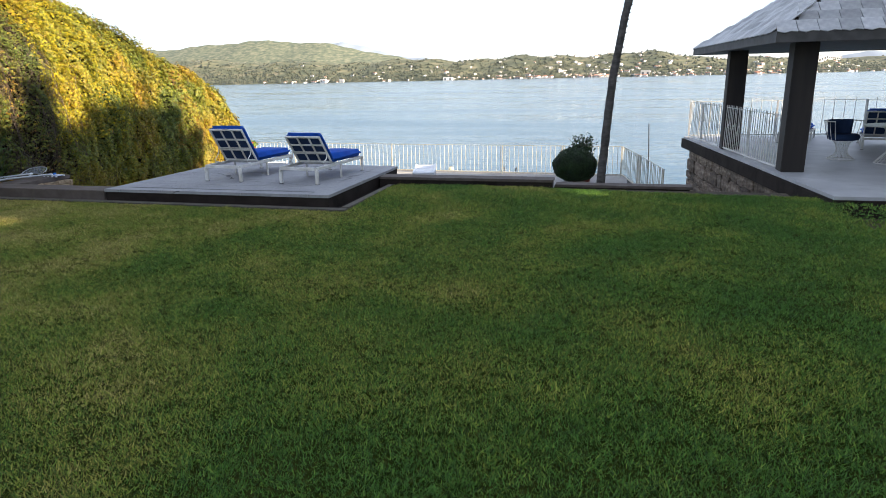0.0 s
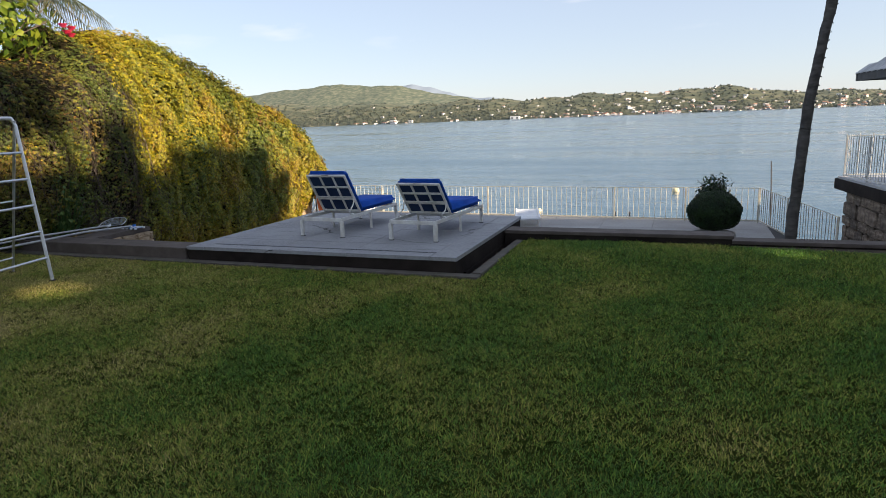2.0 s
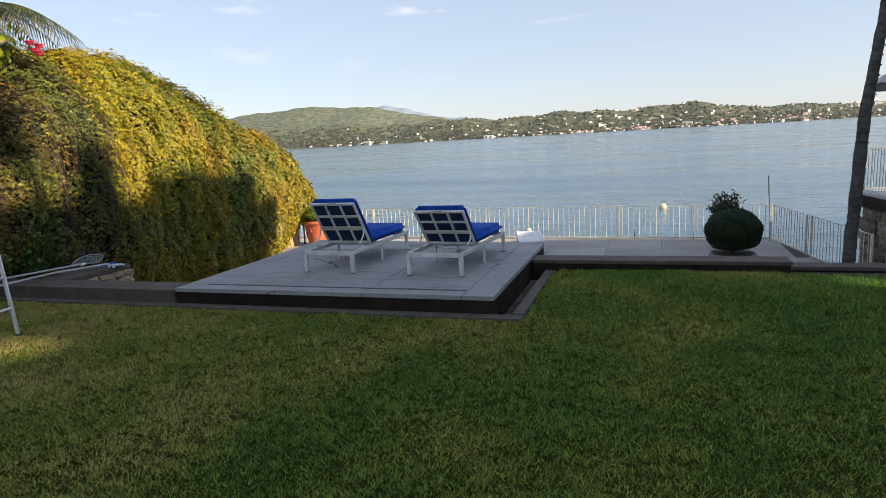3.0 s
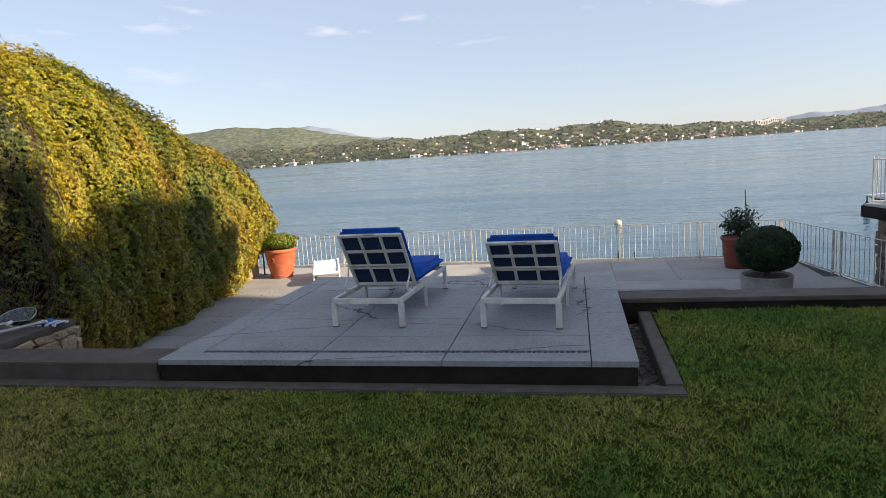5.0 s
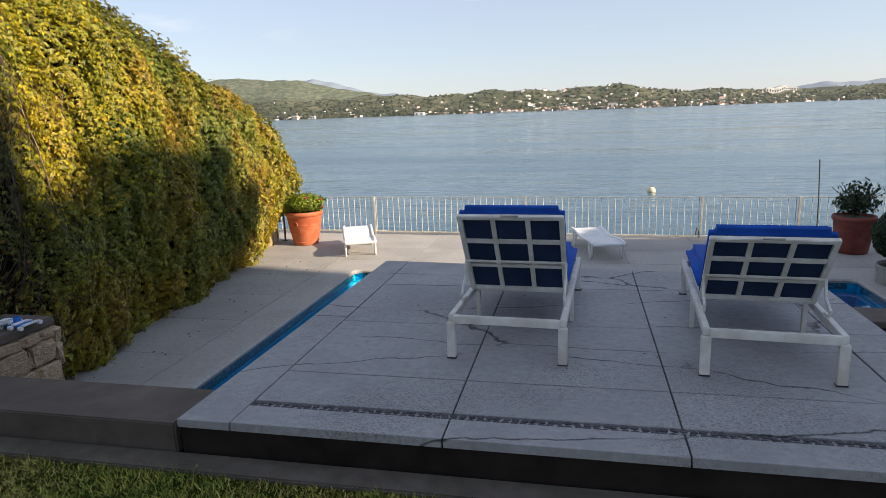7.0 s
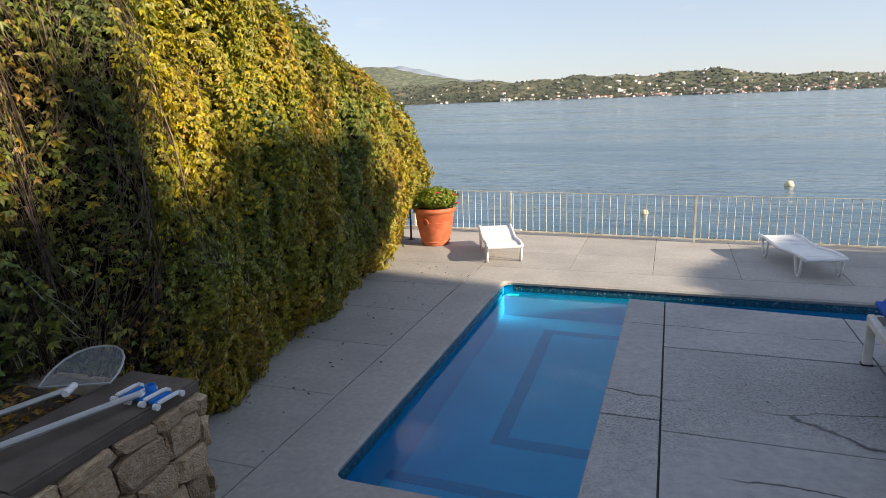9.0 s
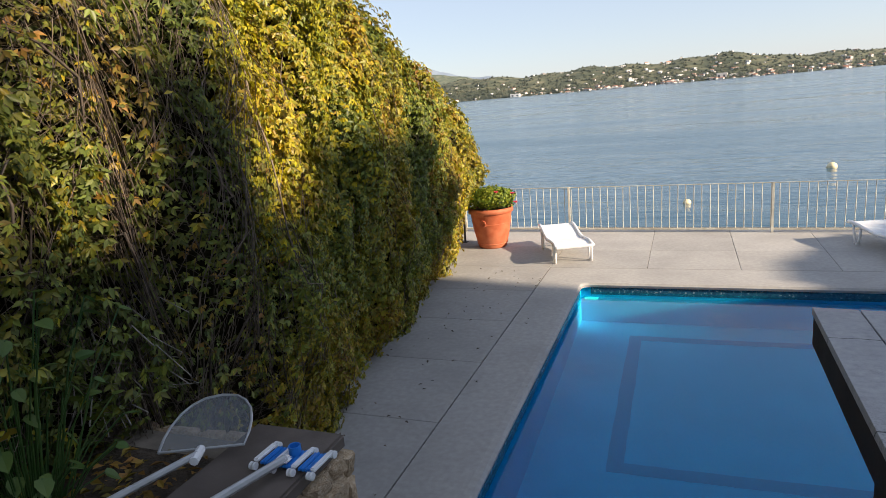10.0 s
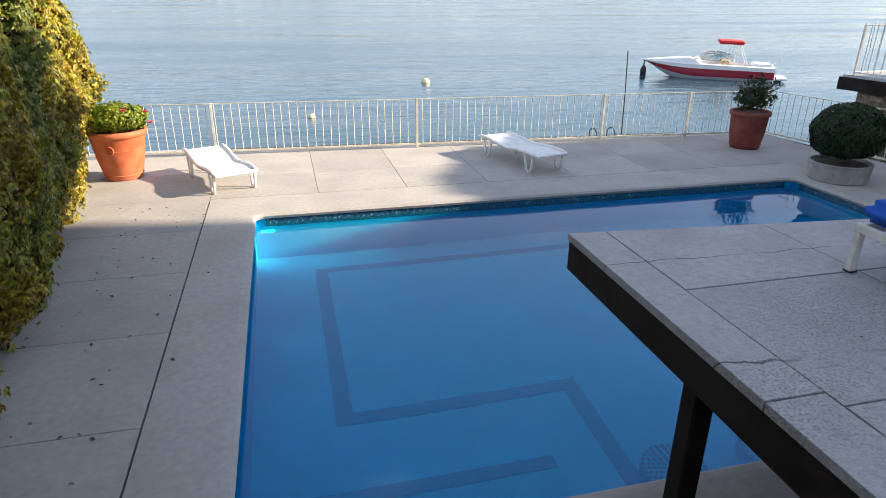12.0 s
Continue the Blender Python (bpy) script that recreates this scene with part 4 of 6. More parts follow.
rail_pav = thing("railing", "white iron railing with scroll ornaments on the terrace", "railing")
picket_b = bpy.data.meshes.new("picket")
b = fresh()
tube(b, [(0, 0, 0.04), (0, 0, 1.02)], 0.008, 6)
b.to_mesh(picket_b)
b.free()
picket_b.materials.append(M_WHITE)
rail_run(rail_pav, (6.07, 10.98), (6.44, 8.2), picket_b, PF, 0.13, [0.0, 1.3], top=0.97, low=0.05, mat=M_WHITE)
rail_run(rail_pav, (6.50, 7.78), (6.90, 4.55), picket_b, PF, 0.13, [1.6], top=0.97, low=0.05, mat=M_WHITE)
rail_run(rail_pav, (6.07, 10.98), (13.0, 11.9), picket_b, PF, 0.26, [2.3, 4.6], top=0.97, low=0.05, mat=M_WHITE)
scroll = bpy.data.meshes.new("scroll")
b = fresh()
for s in (1, -1):
    tube(b, [(s * 0.03 + 0.028 * math.cos(a), 0, 0.5 + 0.06 * s + 0.05 * math.sin(a)) for a in [radians(q) for q in range(0, 331, 30)]], 0.006, 5)
b.to_mesh(scroll)
b.free()
scroll.materials.append(M_WHITE)
for (ax, ay), (bx, by), n in (((6.07, 10.98), (6.44, 8.2), 7), ((6.50, 7.78), (6.90, 4.55), 9)):
    for k in range(n):
        f = (k + 0.5) / n
        share("scroll", scroll, rail_pav, Matrix.Translation((ax + (bx - ax) * f, ay + (by - ay) * f, PF)) @ Matrix.Rotation(math.atan2(by - ay, bx - ax), 4, "Z"))


def wire_pedestal(parent, h, r_mid, r_end, n=18):
    for k in range(n):
        a = 2 * math.pi * k / n
        prof = [(r_end, 0.012), (r_mid * 1.1, h * 0.3), (r_mid, h * 0.55), (r_mid * 1.3, h * 0.85), (r_end * 0.8, h)]
        part("wire", tube(fresh(), [(r * math.cos(a + 0.25 * i), r * math.sin(a + 0.25 * i), z) for i, (r, z) in enumerate(prof)], 0.006, 5), M_WHITE, parent)
    ring = fresh()
    tube(ring, [(r_end * math.cos(q), r_end * math.sin(q), 0.012) for q in np.linspace(0, 2 * math.pi, 25)], 0.011, 6)
    part("foot_ring", ring, M_WHITE, parent)


def cushion(lo, hi, puff=0.04, m=None):
    b = fresh()
    box(b, lo, hi, 0.0, m)
    bmesh.ops.bevel(b, geom=b.edges[:], offset=puff, segments=3, affect="EDGES")
    return b


chair = thing("patio_chair", "white wire tub chair with navy cushions", "chair", pose(8.45, 6.15, PF, 0, 0, 25), group="chairs at the terrace table")
wire_pedestal(chair, 0.38, 0.10, 0.24)
part("seat", lathe(fresh(), [(0.20, 0.38), (0.27, 0.40), (0.29, 0.46), (0.26, 0.50)], 24), M_NAVY, chair, "navy seat cushion", smooth=True)
bk = fresh()
for k in range(13):
    a = radians(-20 + 220 * k / 12)
    tube(bk, [(0.27 * math.cos(a), 0.27 * math.sin(a), 0.40), (0.33 * math.cos(a), 0.33 * math.sin(a), 0.60), (0.36 * math.cos(a), 0.36 * math.sin(a), 0.76)], 0.006, 5)
tube(bk, [(0.36 * math.cos(radians(q)), 0.36 * math.sin(radians(q)), 0.76) for q in range(-20, 201, 10)], 0.011, 6)
part("back_wires", bk, M_WHITE, chair)
pad = fresh()
rings = []
for q in range(20, 161, 10):
    a = radians(q)
    rings.append([pad.verts.new((r * math.cos(a), r * math.sin(a), z)) for r, z in ((0.27, 0.48), (0.31, 0.78), (0.25, 0.78), (0.20, 0.48))])
for a, c in zip(rings, rings[1:]):
    for k in range(4):
        pad.faces.new((a[k], a[(k + 1) % 4], c[(k + 1) % 4], c[k]))
pad.faces.new(rings[0])
pad.faces.new(rings[-1][::-1])
part("back_pad", pad, M_NAVY, chair, "navy curved back cushion")
copy_thing(chair, pose(9.9, 6.4, PF, 0, 0, -60))
copy_thing(chair, pose(9.2, 4.6, PF, 0, 0, 170))

table = thing("patio_table", "round white table on a wire pedestal", "table", pose(9.15, 5.55, PF))
wire_pedestal(table, 0.70, 0.12, 0.30, 22)
part("tabletop", lathe(fresh(), [(0.52, 0.70), (0.54, 0.715), (0.52, 0.73)], 36), M_WHITE, table)


# ---- sun loungers on the slab ----
def sun_lounger(m, back_from, back_to, mat, label):
    """Local: rear legs at y = 0, foot end at y = 1.6; the backrest goes from back_from (y, z) up to back_to."""
    ob = thing("sun_lounger", label, "sun lounger", m, group="blue sun loungers on the slab")
    W, H = 0.66, 0.27
    fr = fresh()
    for x in (-W / 2, W / 2):
        box(fr, (x - 0.018, 0.0, H - 0.045), (x + 0.018, 1.62, H), 0.004)
    for y in (0.0, 0.74, 1.60):
        box(fr, (-W / 2 + 0.018, y - 0.018, H - 0.05), (W / 2 - 0.018, y + 0.018, H - 0.002), 0.004)
    part("frame", fr, M_WHITE, ob, "chipped white painted metal frame")
    for x in (-W / 2, W / 2):
        part("leg", box(fresh(), (x - 0.026, -0.02, 0.0), (x + 0.026, 0.02, H - 0.046), 0.004), M_WHITE, ob)
        part("leg", box(fresh(), (x - 0.014, 0.78, 0.0), (x + 0.014, 0.81, H - 0.046), 0.003), M_WHITE, ob)
        part("leg", box(fresh(), (x - 0.02, 1.57, 0.0), (x + 0.02, 1.61, H - 0.046), 0.004), M_WHITE, ob)
        for y in (0.0, 1.59):
            part("foot_cap", box(fresh(), (x - 0.028, y - 0.022, 0.0), (x + 0.028, y + 0.022, 0.007)), M_BLACK, ob)
    a, b = Vector((0, *back_from)), Vector((0, *back_to))
    up = (b - a).normalized()
    L = (b - a).length
    nrm = Vector((0, up.z, -up.y))          # towards the sitter
    turn = Matrix.Translation(a) @ Matrix((Vector((1, 0, 0)), nrm, up)).transposed().to_4x4()
    bf = part("backrest_frame", fresh_frame(W - 0.05, L, turn), M_WHITE, ob)
    for x in (-0.105, 0.105):
        part("backrest_bar", box(fresh(), (x - 0.014, -0.008, 0.02), (x + 0.014, 0.006, L - 0.01), 0.0, turn), M_WHITE, bf)
    for k in (0.36, 0.68):
        part("backrest_bar", box(fresh(), (-W / 2 + 0.03, -0.012, L * k - 0.013), (W / 2 - 0.03, 0.004, L * k + 0.013), 0.0, turn), M_WHITE, bf)
    part("back_cushion", cushion((-W / 2 + 0.012, 0.012, -0.04), (W / 2 - 0.012, 0.115, L + 0.014), 0.04, turn), M_BLUE, ob, "bright blue back cushion", smooth=True)
    part("back_panel", box(fresh(), (-W / 2 + 0.03, 0.006, 0.0), (W / 2 - 0.03, 0.022, L - 0.01), 0.0, turn), M_NAVY, ob, "dark navy underside of the cushion")
    part("tag", box(fresh(), (-0.055, -0.014, L - 0.022), (0.055, -0.004, L + 0.006), 0.002, turn), M_PLANTER, ob)
    part("seat_cushion", cushion((-W / 2 + 0.01, back_from[0] + 0.05, H + 0.005), (W / 2 - 0.01, 1.66, H + 0.125), 0.05), M_BLUE, ob, "bright blue seat cushion", smooth=True)
    strut0 = turn @ Vector((0, -0.01, L * 0.42))
    for x in (-W / 2 + 0.012, W / 2 - 0.012):
        part("strut", tube(fresh(), [(x, strut0.y, strut0.z), (x, strut0.y - 0.03, strut0.z - 0.1), (x, strut0.y - 0.14, H + 0.05), (x, strut0.y - 0.12, H + 0.015), (x, strut0.y - 0.04, H + 0.012)], 0.009, 6), M_WHITE, ob)
    part("strut_bar", tube(fresh(), [(-W / 2 + 0.012, strut0.y - 0.005, strut0.z), (W / 2 - 0.012, strut0.y - 0.005, strut0.z)], 0.009, 6), M_WHITE, ob)
    return ob


def fresh_frame(w, L, turn):
    b = fresh()
    for x in (-w / 2, w / 2):
        box(b, (x - 0.015, -0.016, 0.0), (x + 0.015, 0.012, L), 0.004, turn)
    for z in (0.0, L - 0.03):
        box(b, (-w / 2, -0.016, z), (w / 2, 0.012, z + 0.03), 0.004, turn)
    return b


first = sun_lounger(pose(-2.262, 0.945, 0.002, 0, 0, -3.0), (0.54, 0.285), (0.17, 0.845), M_BLUE, "white metal sun lounger with blue cushions and its back raised steeply")
sun_lounger(pose(-0.842, 0.86, 0.002, 0, 0, -4.5), (0.54, 0.285), (0.18, 0.735), M_BLUE, "white metal sun lounger with blue cushions and its back leaning lower")


for m in (pose(8.35, 9.4, PF, 0, 0, -20), pose(9.75, 7.9, PF, 0, 0, -15)):
    other = copy_thing(first, m)
    tagged(other, "white metal sun lounger with dark blue cushions on the pavilion terrace", group="loungers in the pavilion")


# ---- white resin loungers on the deck ----
def resin_lounger(m, head, label):
    """Local: near end at y = 0, far end at y = 1.75."""
    ob = thing("pool_lounger", label, "pool lounger", m, group="white loungers by the pool")
    W = 0.66

    def wave(y):
        base = 0.30 + 0.022 * math.sin(y * 5.0)
        return base + (head * max(0.0, (y - 1.0)) if head > 0 else 0.0)

    for k in range(24):
        y0 = 0.04 + k * 0.072
        z0, z1 = wave(y0), wave(y0 + 0.06)
        b = fresh()
        vs = []
        for x in (-W / 2 + 0.05, W / 2 - 0.05):
            vs.append([b.verts.new((x, y0, z0)), b.verts.new((x, y0 + 0.06, z1)), b.verts.new((x, y0 + 0.06, z1 - 0.018)), b.verts.new((x, y0, z0 - 0.018))])
        for q in range(4):
            b.faces.new((vs[0][q], vs[0][(q + 1) % 4], vs[1][(q + 1) % 4], vs[1][q]))
        b.faces.new(vs[0][::-1])
        b.faces.new(vs[1])
        part("slat", b, M_PLASTIC, ob)
    for x in (-W / 2 + 0.03, W / 2 - 0.03):
        pts = [(x, y, wave(y) + 0.005) for y in np.linspace(0.0, 1.76, 14)]
        part("side_rail", tube(fresh(), pts, 0.030, 8), M_PLASTIC, ob, smooth=True)
        for y in (0.22, 1.48):
            leg = fresh()
            top = wave(y)
            tube(leg, [(x, y - 0.12, top - 0.01), (x, y - 0.09, 0.10), (x, y - 0.05, 0.012), (x, y + 0.0, 0.005)], 0.022, 7)
            tube(leg, [(x, y + 0.12, top - 0.01), (x, y + 0.06, 0.10), (x, y + 0.03, 0.012)], 0.020, 7)
            part("leg", leg, M_PLASTIC, ob, smooth=True)
    part("end_bar", tube(fresh(), [(-W / 2 + 0.03, 0.0, wave(0)), (W / 2 - 0.03, 0.0, wave(0))], 0.028, 8), M_PLASTIC, ob)
    return ob


resin_lounger(pose(-6.16, 9.26, DECK, 0, 0, 22) @ Matrix.Diagonal((1, 0.86, 1, 1)), 0.10, "white resin pool lounger standing in the sun")
resin_lounger(pose(-1.28, 9.30, DECK, 0, 0, 14), 0.0, "white resin pool lounger standing in the shade")


# ---- pots and clipped bush ----
def leafy(name, centre, radii, count, size, mat, parent, label="", seed=1, hollow=0.55, flat=-1.0, lumps=1.0):
    g = np.random.default_rng(seed)
    d = g.normal(0, 1, (count, 3))
    d /= np.linalg.norm(d, axis=1)[:, None]
    d[:, 2] = np.maximum(d[:, 2], flat)
    r = g.uniform(hollow, 1.0, count)[:, None] ** 0.6
    lump = 1 + lumps * (0.10 * np.sin(d[:, :1] * 7 + seed) * np.sin(d[:, 1:2] * 6) + 0.06 * np.sin(d[:, 2:] * 9))
    at = np.array(centre) + d * r * lump * np.array(radii)
    ob = new(name, leaf_mesh(name, at, d, size, mat, g, long=1.6, droop=0.2))
    ob.parent = parent
    return tagged(ob, label, kind="stuff")


def clay_pot(m, mat, label, h, r0, r1):
    ob = thing("plant_pot", label, "plant pot", m)
    part("pot", lathe(fresh(), [(r0 * 0.96, 0.0), (r0, 0.02), (r0 + (r1 - r0) * 0.5, h * 0.45), (r1 * 0.93, h * 0.86), (r1 * 0.94, h * 0.87), (r1, h * 0.885), (r1 * 1.02, h * 0.94), (r1, h), (r1 * 0.9, h), (r1 * 0.88, h * 0.92), (0.02, h * 0.92)], 40), mat, ob, smooth=True)
    part("soil", lathe(fresh(), [(r1 * 0.87, h * 0.90), (r1 * 0.86, h * 0.935), (0.02, h * 0.95)], 24), M_SOIL, ob)
    for zz in (0.10, 0.70):
        part("band", tube(fresh(), [((r0 + (r1 * 0.93 - r0) * zz + 0.004) * math.cos(a), (r0 + (r1 * 0.93 - r0) * zz + 0.004) * math.sin(a), h * (0.02 + 0.86 * zz)) for a in np.linspace(0, 2 * math.pi, 41)], 0.010, 6), mat, ob)
    for a in (-1.2, 1.9):
        rr = r1 * 0.90
        b = tube(fresh(), [(0.055 * math.cos(q), 0.0, 0.06 * math.sin(q)) for q in np.linspace(0, 2 * math.pi, 17)], 0.012, 6)
        b.transform(Matrix.Translation((rr * math.cos(a), rr * math.sin(a), h * 0.66)) @ Matrix.Rotation(a + math.pi / 2, 4, "Z") @ Matrix.Rotation(0.12, 4, "X"))
        part("ring_handle", b, mat, ob, "round clay ring ornament")
    return ob


pot = clay_pot(pose(-7.93, 10.55, DECK, 0, 0, -30), M_TERRA, "orange terracotta pot with a bright green flowering shrub", 0.76, 0.27, 0.42)
leafy("foliage", (0.03, 0, 0.93), (0.47, 0.47, 0.21), 2400, 0.042, M_LEAF_POT, pot, "bright green small-leaved foliage", 3)
for k in range(14):
    a = rng.uniform(0, 6.28)
    part("stem", tube(fresh(), [(0, 0, 0.70), (0.12 * math.cos(a), 0.12 * math.sin(a), 0.85), (0.32 * math.cos(a), 0.32 * math.sin(a), 0.98)], 0.006, 5), M_TWIG, pot)
for fx, fy, fz in ((0.50, 0.1, 1.02), (0.55, 0.12, 0.86), (0.40, -0.22, 1.08)):
    b = fresh()
    for q in range(6):
        a = q * 1.05
        box(b, (0, -0.018, 0), (0.05, 0.018, 0.004), 0.0, Matrix.Translation((fx, fy, fz)) @ Matrix.Rotation(a, 4, "Z") @ Matrix.Rotation(-0.5, 4, "Y"))
    part("flower", b, M_FLOWER, pot, "small red flower")

pot_r = clay_pot(pose(3.15, 10.28, DECK), M_TERRA_D, "dark red clay pot with a loose dark shrub", 0.70, 0.27, 0.36)
leafy("foliage", (0, 0, 0.92), (0.38, 0.38, 0.22), 650, 0.05, M_LEAF_BUSH, pot_r, "sparse dark green foliage", 4, hollow=0.2)
leafy("new_growth", (0.05, 0, 1.18), (0.42, 0.38, 0.20), 170, 0.045, M_LEAF_BUSH, pot_r, "sparse upright shoots", 5, hollow=0.2)
for k in range(16):
    a, rr = rng.uniform(0, 6.28), rng.uniform(0.2, 0.55)
    part("stem", tube(fresh(), [(0, 0, 0.70), (0.3 * rr * math.cos(a), 0.3 * rr * math.sin(a), 0.95), (rr * math.cos(a), rr * math.sin(a), 1.15 + 0.3 * (0.6 - rr))], 0.006, 5), M_TWIG, pot_r)

bush = thing("round_bush", "dark green bush clipped round in a low concrete planter", "bush", pose(3.10, 8.00, DECK))
part("planter", lathe(fresh(), [(0.41, 0.0), (0.43, 0.02), (0.45, 0.26), (0.46, 0.29), (0.43, 0.30), (0.39, 0.26), (0.02, 0.25)], 40), M_PLANTER, bush, "low round grey concrete planter with chipped rim", smooth=False)
part("soil", lathe(fresh(), [(0.39, 0.24), (0.38, 0.265), (0.02, 0.29)], 24), M_SOIL, bush)
part("stem", tube(fresh(), [(0, 0, 0.25), (0.01, 0.01, 0.5)], 0.05, 8), M_TWIG, bush)
# dark ball inside the crown, painted shade for the gaps between its leaves
b = fresh()
bmesh.ops.create_icosphere(b, subdivisions=3, radius=1, matrix=Matrix.Translation((0, 0, 0.74)) @ Matrix.Diagonal((0.48, 0.48, 0.37, 1)))
part("crown_shade", b, M_HEDGE_SHADE, bush)
leafy("crown", (0, 0, 0.76), (0.55, 0.55, 0.44), 15000, 0.026, M_LEAF_BUSH, bush, "dense small dark leaves", 6, hollow=0.86, flat=-0.85, lumps=0.35)

# ---- palm by the lawn ----
palm = thing("palm_tree", "tall slender leaning palm with ringed grey trunk", "palm tree", pose(3.80, 2.78, -0.22))
pts = [(0.0, 0, -0.1), (0.02, 0.03, 0.3), (0.06, 0.06, 0.9), (0.13, 0.16, 1.8), (0.27, 0.27, 2.7), (0.46, 0.45, 3.8), (0.75, 0.7, 5.2), (0.95, 1.0, 7.0), (1.05, 1.3, 9.2)]
fine = []
for a, c in zip(pts, pts[1:]):
    for q in range(9):
        fine.append(Vector(a).lerp(Vector(c), q / 9))
b = tube(fresh(), fine, 0.072, 14, 0.055)
for i, v in enumerate(b.verts):
    v.co += Vector(noise.noise_vector(v.co * 7)) * 0.012 + Vector((0, 0, 0.01 * math.sin(i * 2.1)))
part("trunk", b, M_BARK, palm, smooth=True)
for k in range(70):
    z = 0.15 + k * 0.11
    i = min(len(fine) - 1, max(0, int(np.searchsorted([p.z for p in fine], z))))
    c = fine[i]
    part("leaf_scar", tube(fresh(), [(c.x + (0.071 - 0.0022 * z) * math.cos(q), c.y + (0.071 - 0.0022 * z) * math.sin(q), z + 0.012 * math.sin(q * 2 + k)) for q in np.linspace(0, 6.28, 15)], 0.005, 5), M_BARK, palm)


def frond(parent, base, a, length, sag, mat, seed):
    g = np.random.default_rng(seed)
    spine = [Vector((base[0] + length * f * math.cos(a), base[1] + length * f * math.sin(a), base[2] + 0.45 * length * f - sag * length * f * f)) for f in np.linspace(0, 1, 12)]
    b = tube(fresh(), spine, 0.018, 5, 0.004)
    for i in range(2, 12):
        for s in (-1, 1):
            for q in (0.0, 0.33, 0.66):
                p = spine[i - 1].lerp(spine[i], q)
                d = (spine[i] - spine[i - 1]).normalized()
                sd = d.cross(Vector((0, 0, 1))).normalized() * s
                L = length * 0.28 * (1.1 - abs(i / 12 - 0.45))
                tip = p + sd * L * 0.75 + d * L * 0.55 + Vector((0, 0, -L * g.uniform(0.2, 0.6)))
                w = d * 0.018
                b.faces.new((b.verts.new(p - w), b.verts.new(p + w), b.verts.new(tip)))
    part("frond", b, mat, parent)


for k in range(13):
    frond(palm, (1.05, 1.3, 9.2), k * 2.4, 2.0, 0.5 + 0.05 * (k % 5), M_LEAF_PALM, k)

# palm standing behind the ivy wall, and a flowering climber
palm2 = thing("palm_tree", "ragged palm with drooping dry fronds behind the ivy wall", "palm tree", pose(-9.55, 2.2, -0.4))
part("trunk", tube(fresh(), [(0, 0, 0), (0.05, 0.05, 2.4), (0.0, 0.1, 4.6)], 0.13, 10, 0.10), M_BARK, palm2)
for k in range(20):
    frond(palm2, (0, 0.1, 4.55), k * 2.4 + 0.4, 1.7, 0.75 + 0.06 * (k % 4), M_LEAF_PALM, 40 + k)
vine = thing("climbing_vine", "yellow-green climbing vine with red flowers above the wall", "climbing plant", pose(-8.3, 0.9, 2.7))
for k in range(16):
    a = rng.uniform(0, 6.28)
    part("stem", tube(fresh(), [(0, 0, 0), (0.3 * math.cos(a), 0.5 * math.sin(a), 0.5), (0.7 * math.cos(a), 1.0 * math.sin(a), 0.9 + rng.uniform(-0.5, 0.3))], 0.008, 5), M_TWIG, vine)
leafy("foliage", (0, 0, 0.6), (0.8, 1.3, 0.7), 700, 0.10, M_LEAF_POT, vine, "yellow-green heart-shaped leaves", 9, hollow=0.2)
for fx, fy, fz in ((0.62, 1.0, 0.55), (0.66, 1.06, 0.62), (0.6, 0.95, 0.66), (0.68, 1.02, 0.50), (0.5, -0.3, 0.3), (0.55, -0.4, 0.25)):
    b = fresh()
    for q in range(8):
        box(b, (0, -0.035, 0), (0.09, 0.035, 0.005), 0.0, Matrix.Translation((fx, fy, fz)) @ Matrix.Rotation(q * 0.8, 4, "Z") @ Matrix.Rotation(-0.7, 4, "Y"))
    part("flower", b, M_FLOWER, vine, "bright red flower cluster")

# ---- ladder ----
ladder = thing("step_ladder", "open aluminium A-frame ladder standing on the lawn", "ladder")
FR, FL, TR, TL = Vector((-4.60, -1.38, -0.21)), Vector((-4.42, -2.20, -0.21)), Vector((-5.02, -1.22, 1.72)), Vector((-4.93, -1.86, 1.72))
RR, RL = Vector((-5.62, -1.15, -0.21)), Vector((-5.45, -1.98, -0.21))
for p, q in ((FR, TR), (FL, TL)):
    part("rail", tube(fresh(), [p, p.lerp(q, 0.97), q + Vector((-0.05, 0, 0.03))], 0.020, 8), M_ALU, ladder)
for p, q in ((RR, TR), (RL, TL)):
    part("rear_leg", tube(fresh(), [p, q], 0.016, 8), M_ALU, ladder)
part("top_bar", tube(fresh(), [TR + Vector((-0.05, 0, 0.03)), TL + Vector((-0.05, 0, 0.03))], 0.022, 8), M_ALU, ladder)
for k in range(1, 6):
    f = k / 6.2
    part("rung", tube(fresh(), [FR.lerp(TR, f), FL.lerp(TL, f)], 0.016, 8), M_ALU, ladder)
for f in (0.12, 0.5):
    part("rear_bar", tube(fresh(), [RR.lerp(TR, f), RL.lerp(TL, f)], 0.011, 6), M_ALU, ladder)
for p in (FR, FL, RR, RL):
    part("foot", box(fresh(), (p.x - 0.03, p.y - 0.03, p.z - 0.005), (p.x + 0.03, p.y + 0.03, p.z + 0.05), 0.006), M_BLACK, ladder)

# ---- pool net and brush head on the planter top ----
net = thing("pool_net", "leaf skimmer net with pale mesh on a long grey pole", "pool net")
HB, HD = Vector((-6.465, 1.15, 0.03)), Vector((-0.40, 0.92, 0)).normalized()
HS = Vector((HD.y, -HD.x, 0))
rim = [(-0.19, 0.0), (-0.195, 0.08), (-0.19, 0.15), (-0.168, 0.23), (-0.13, 0.29), (-0.08, 0.33), (0.0, 0.345), (0.08, 0.33), (0.13, 0.29), (0.168, 0.23), (0.19, 0.15), (0.195, 0.08), (0.19, 0.0)]
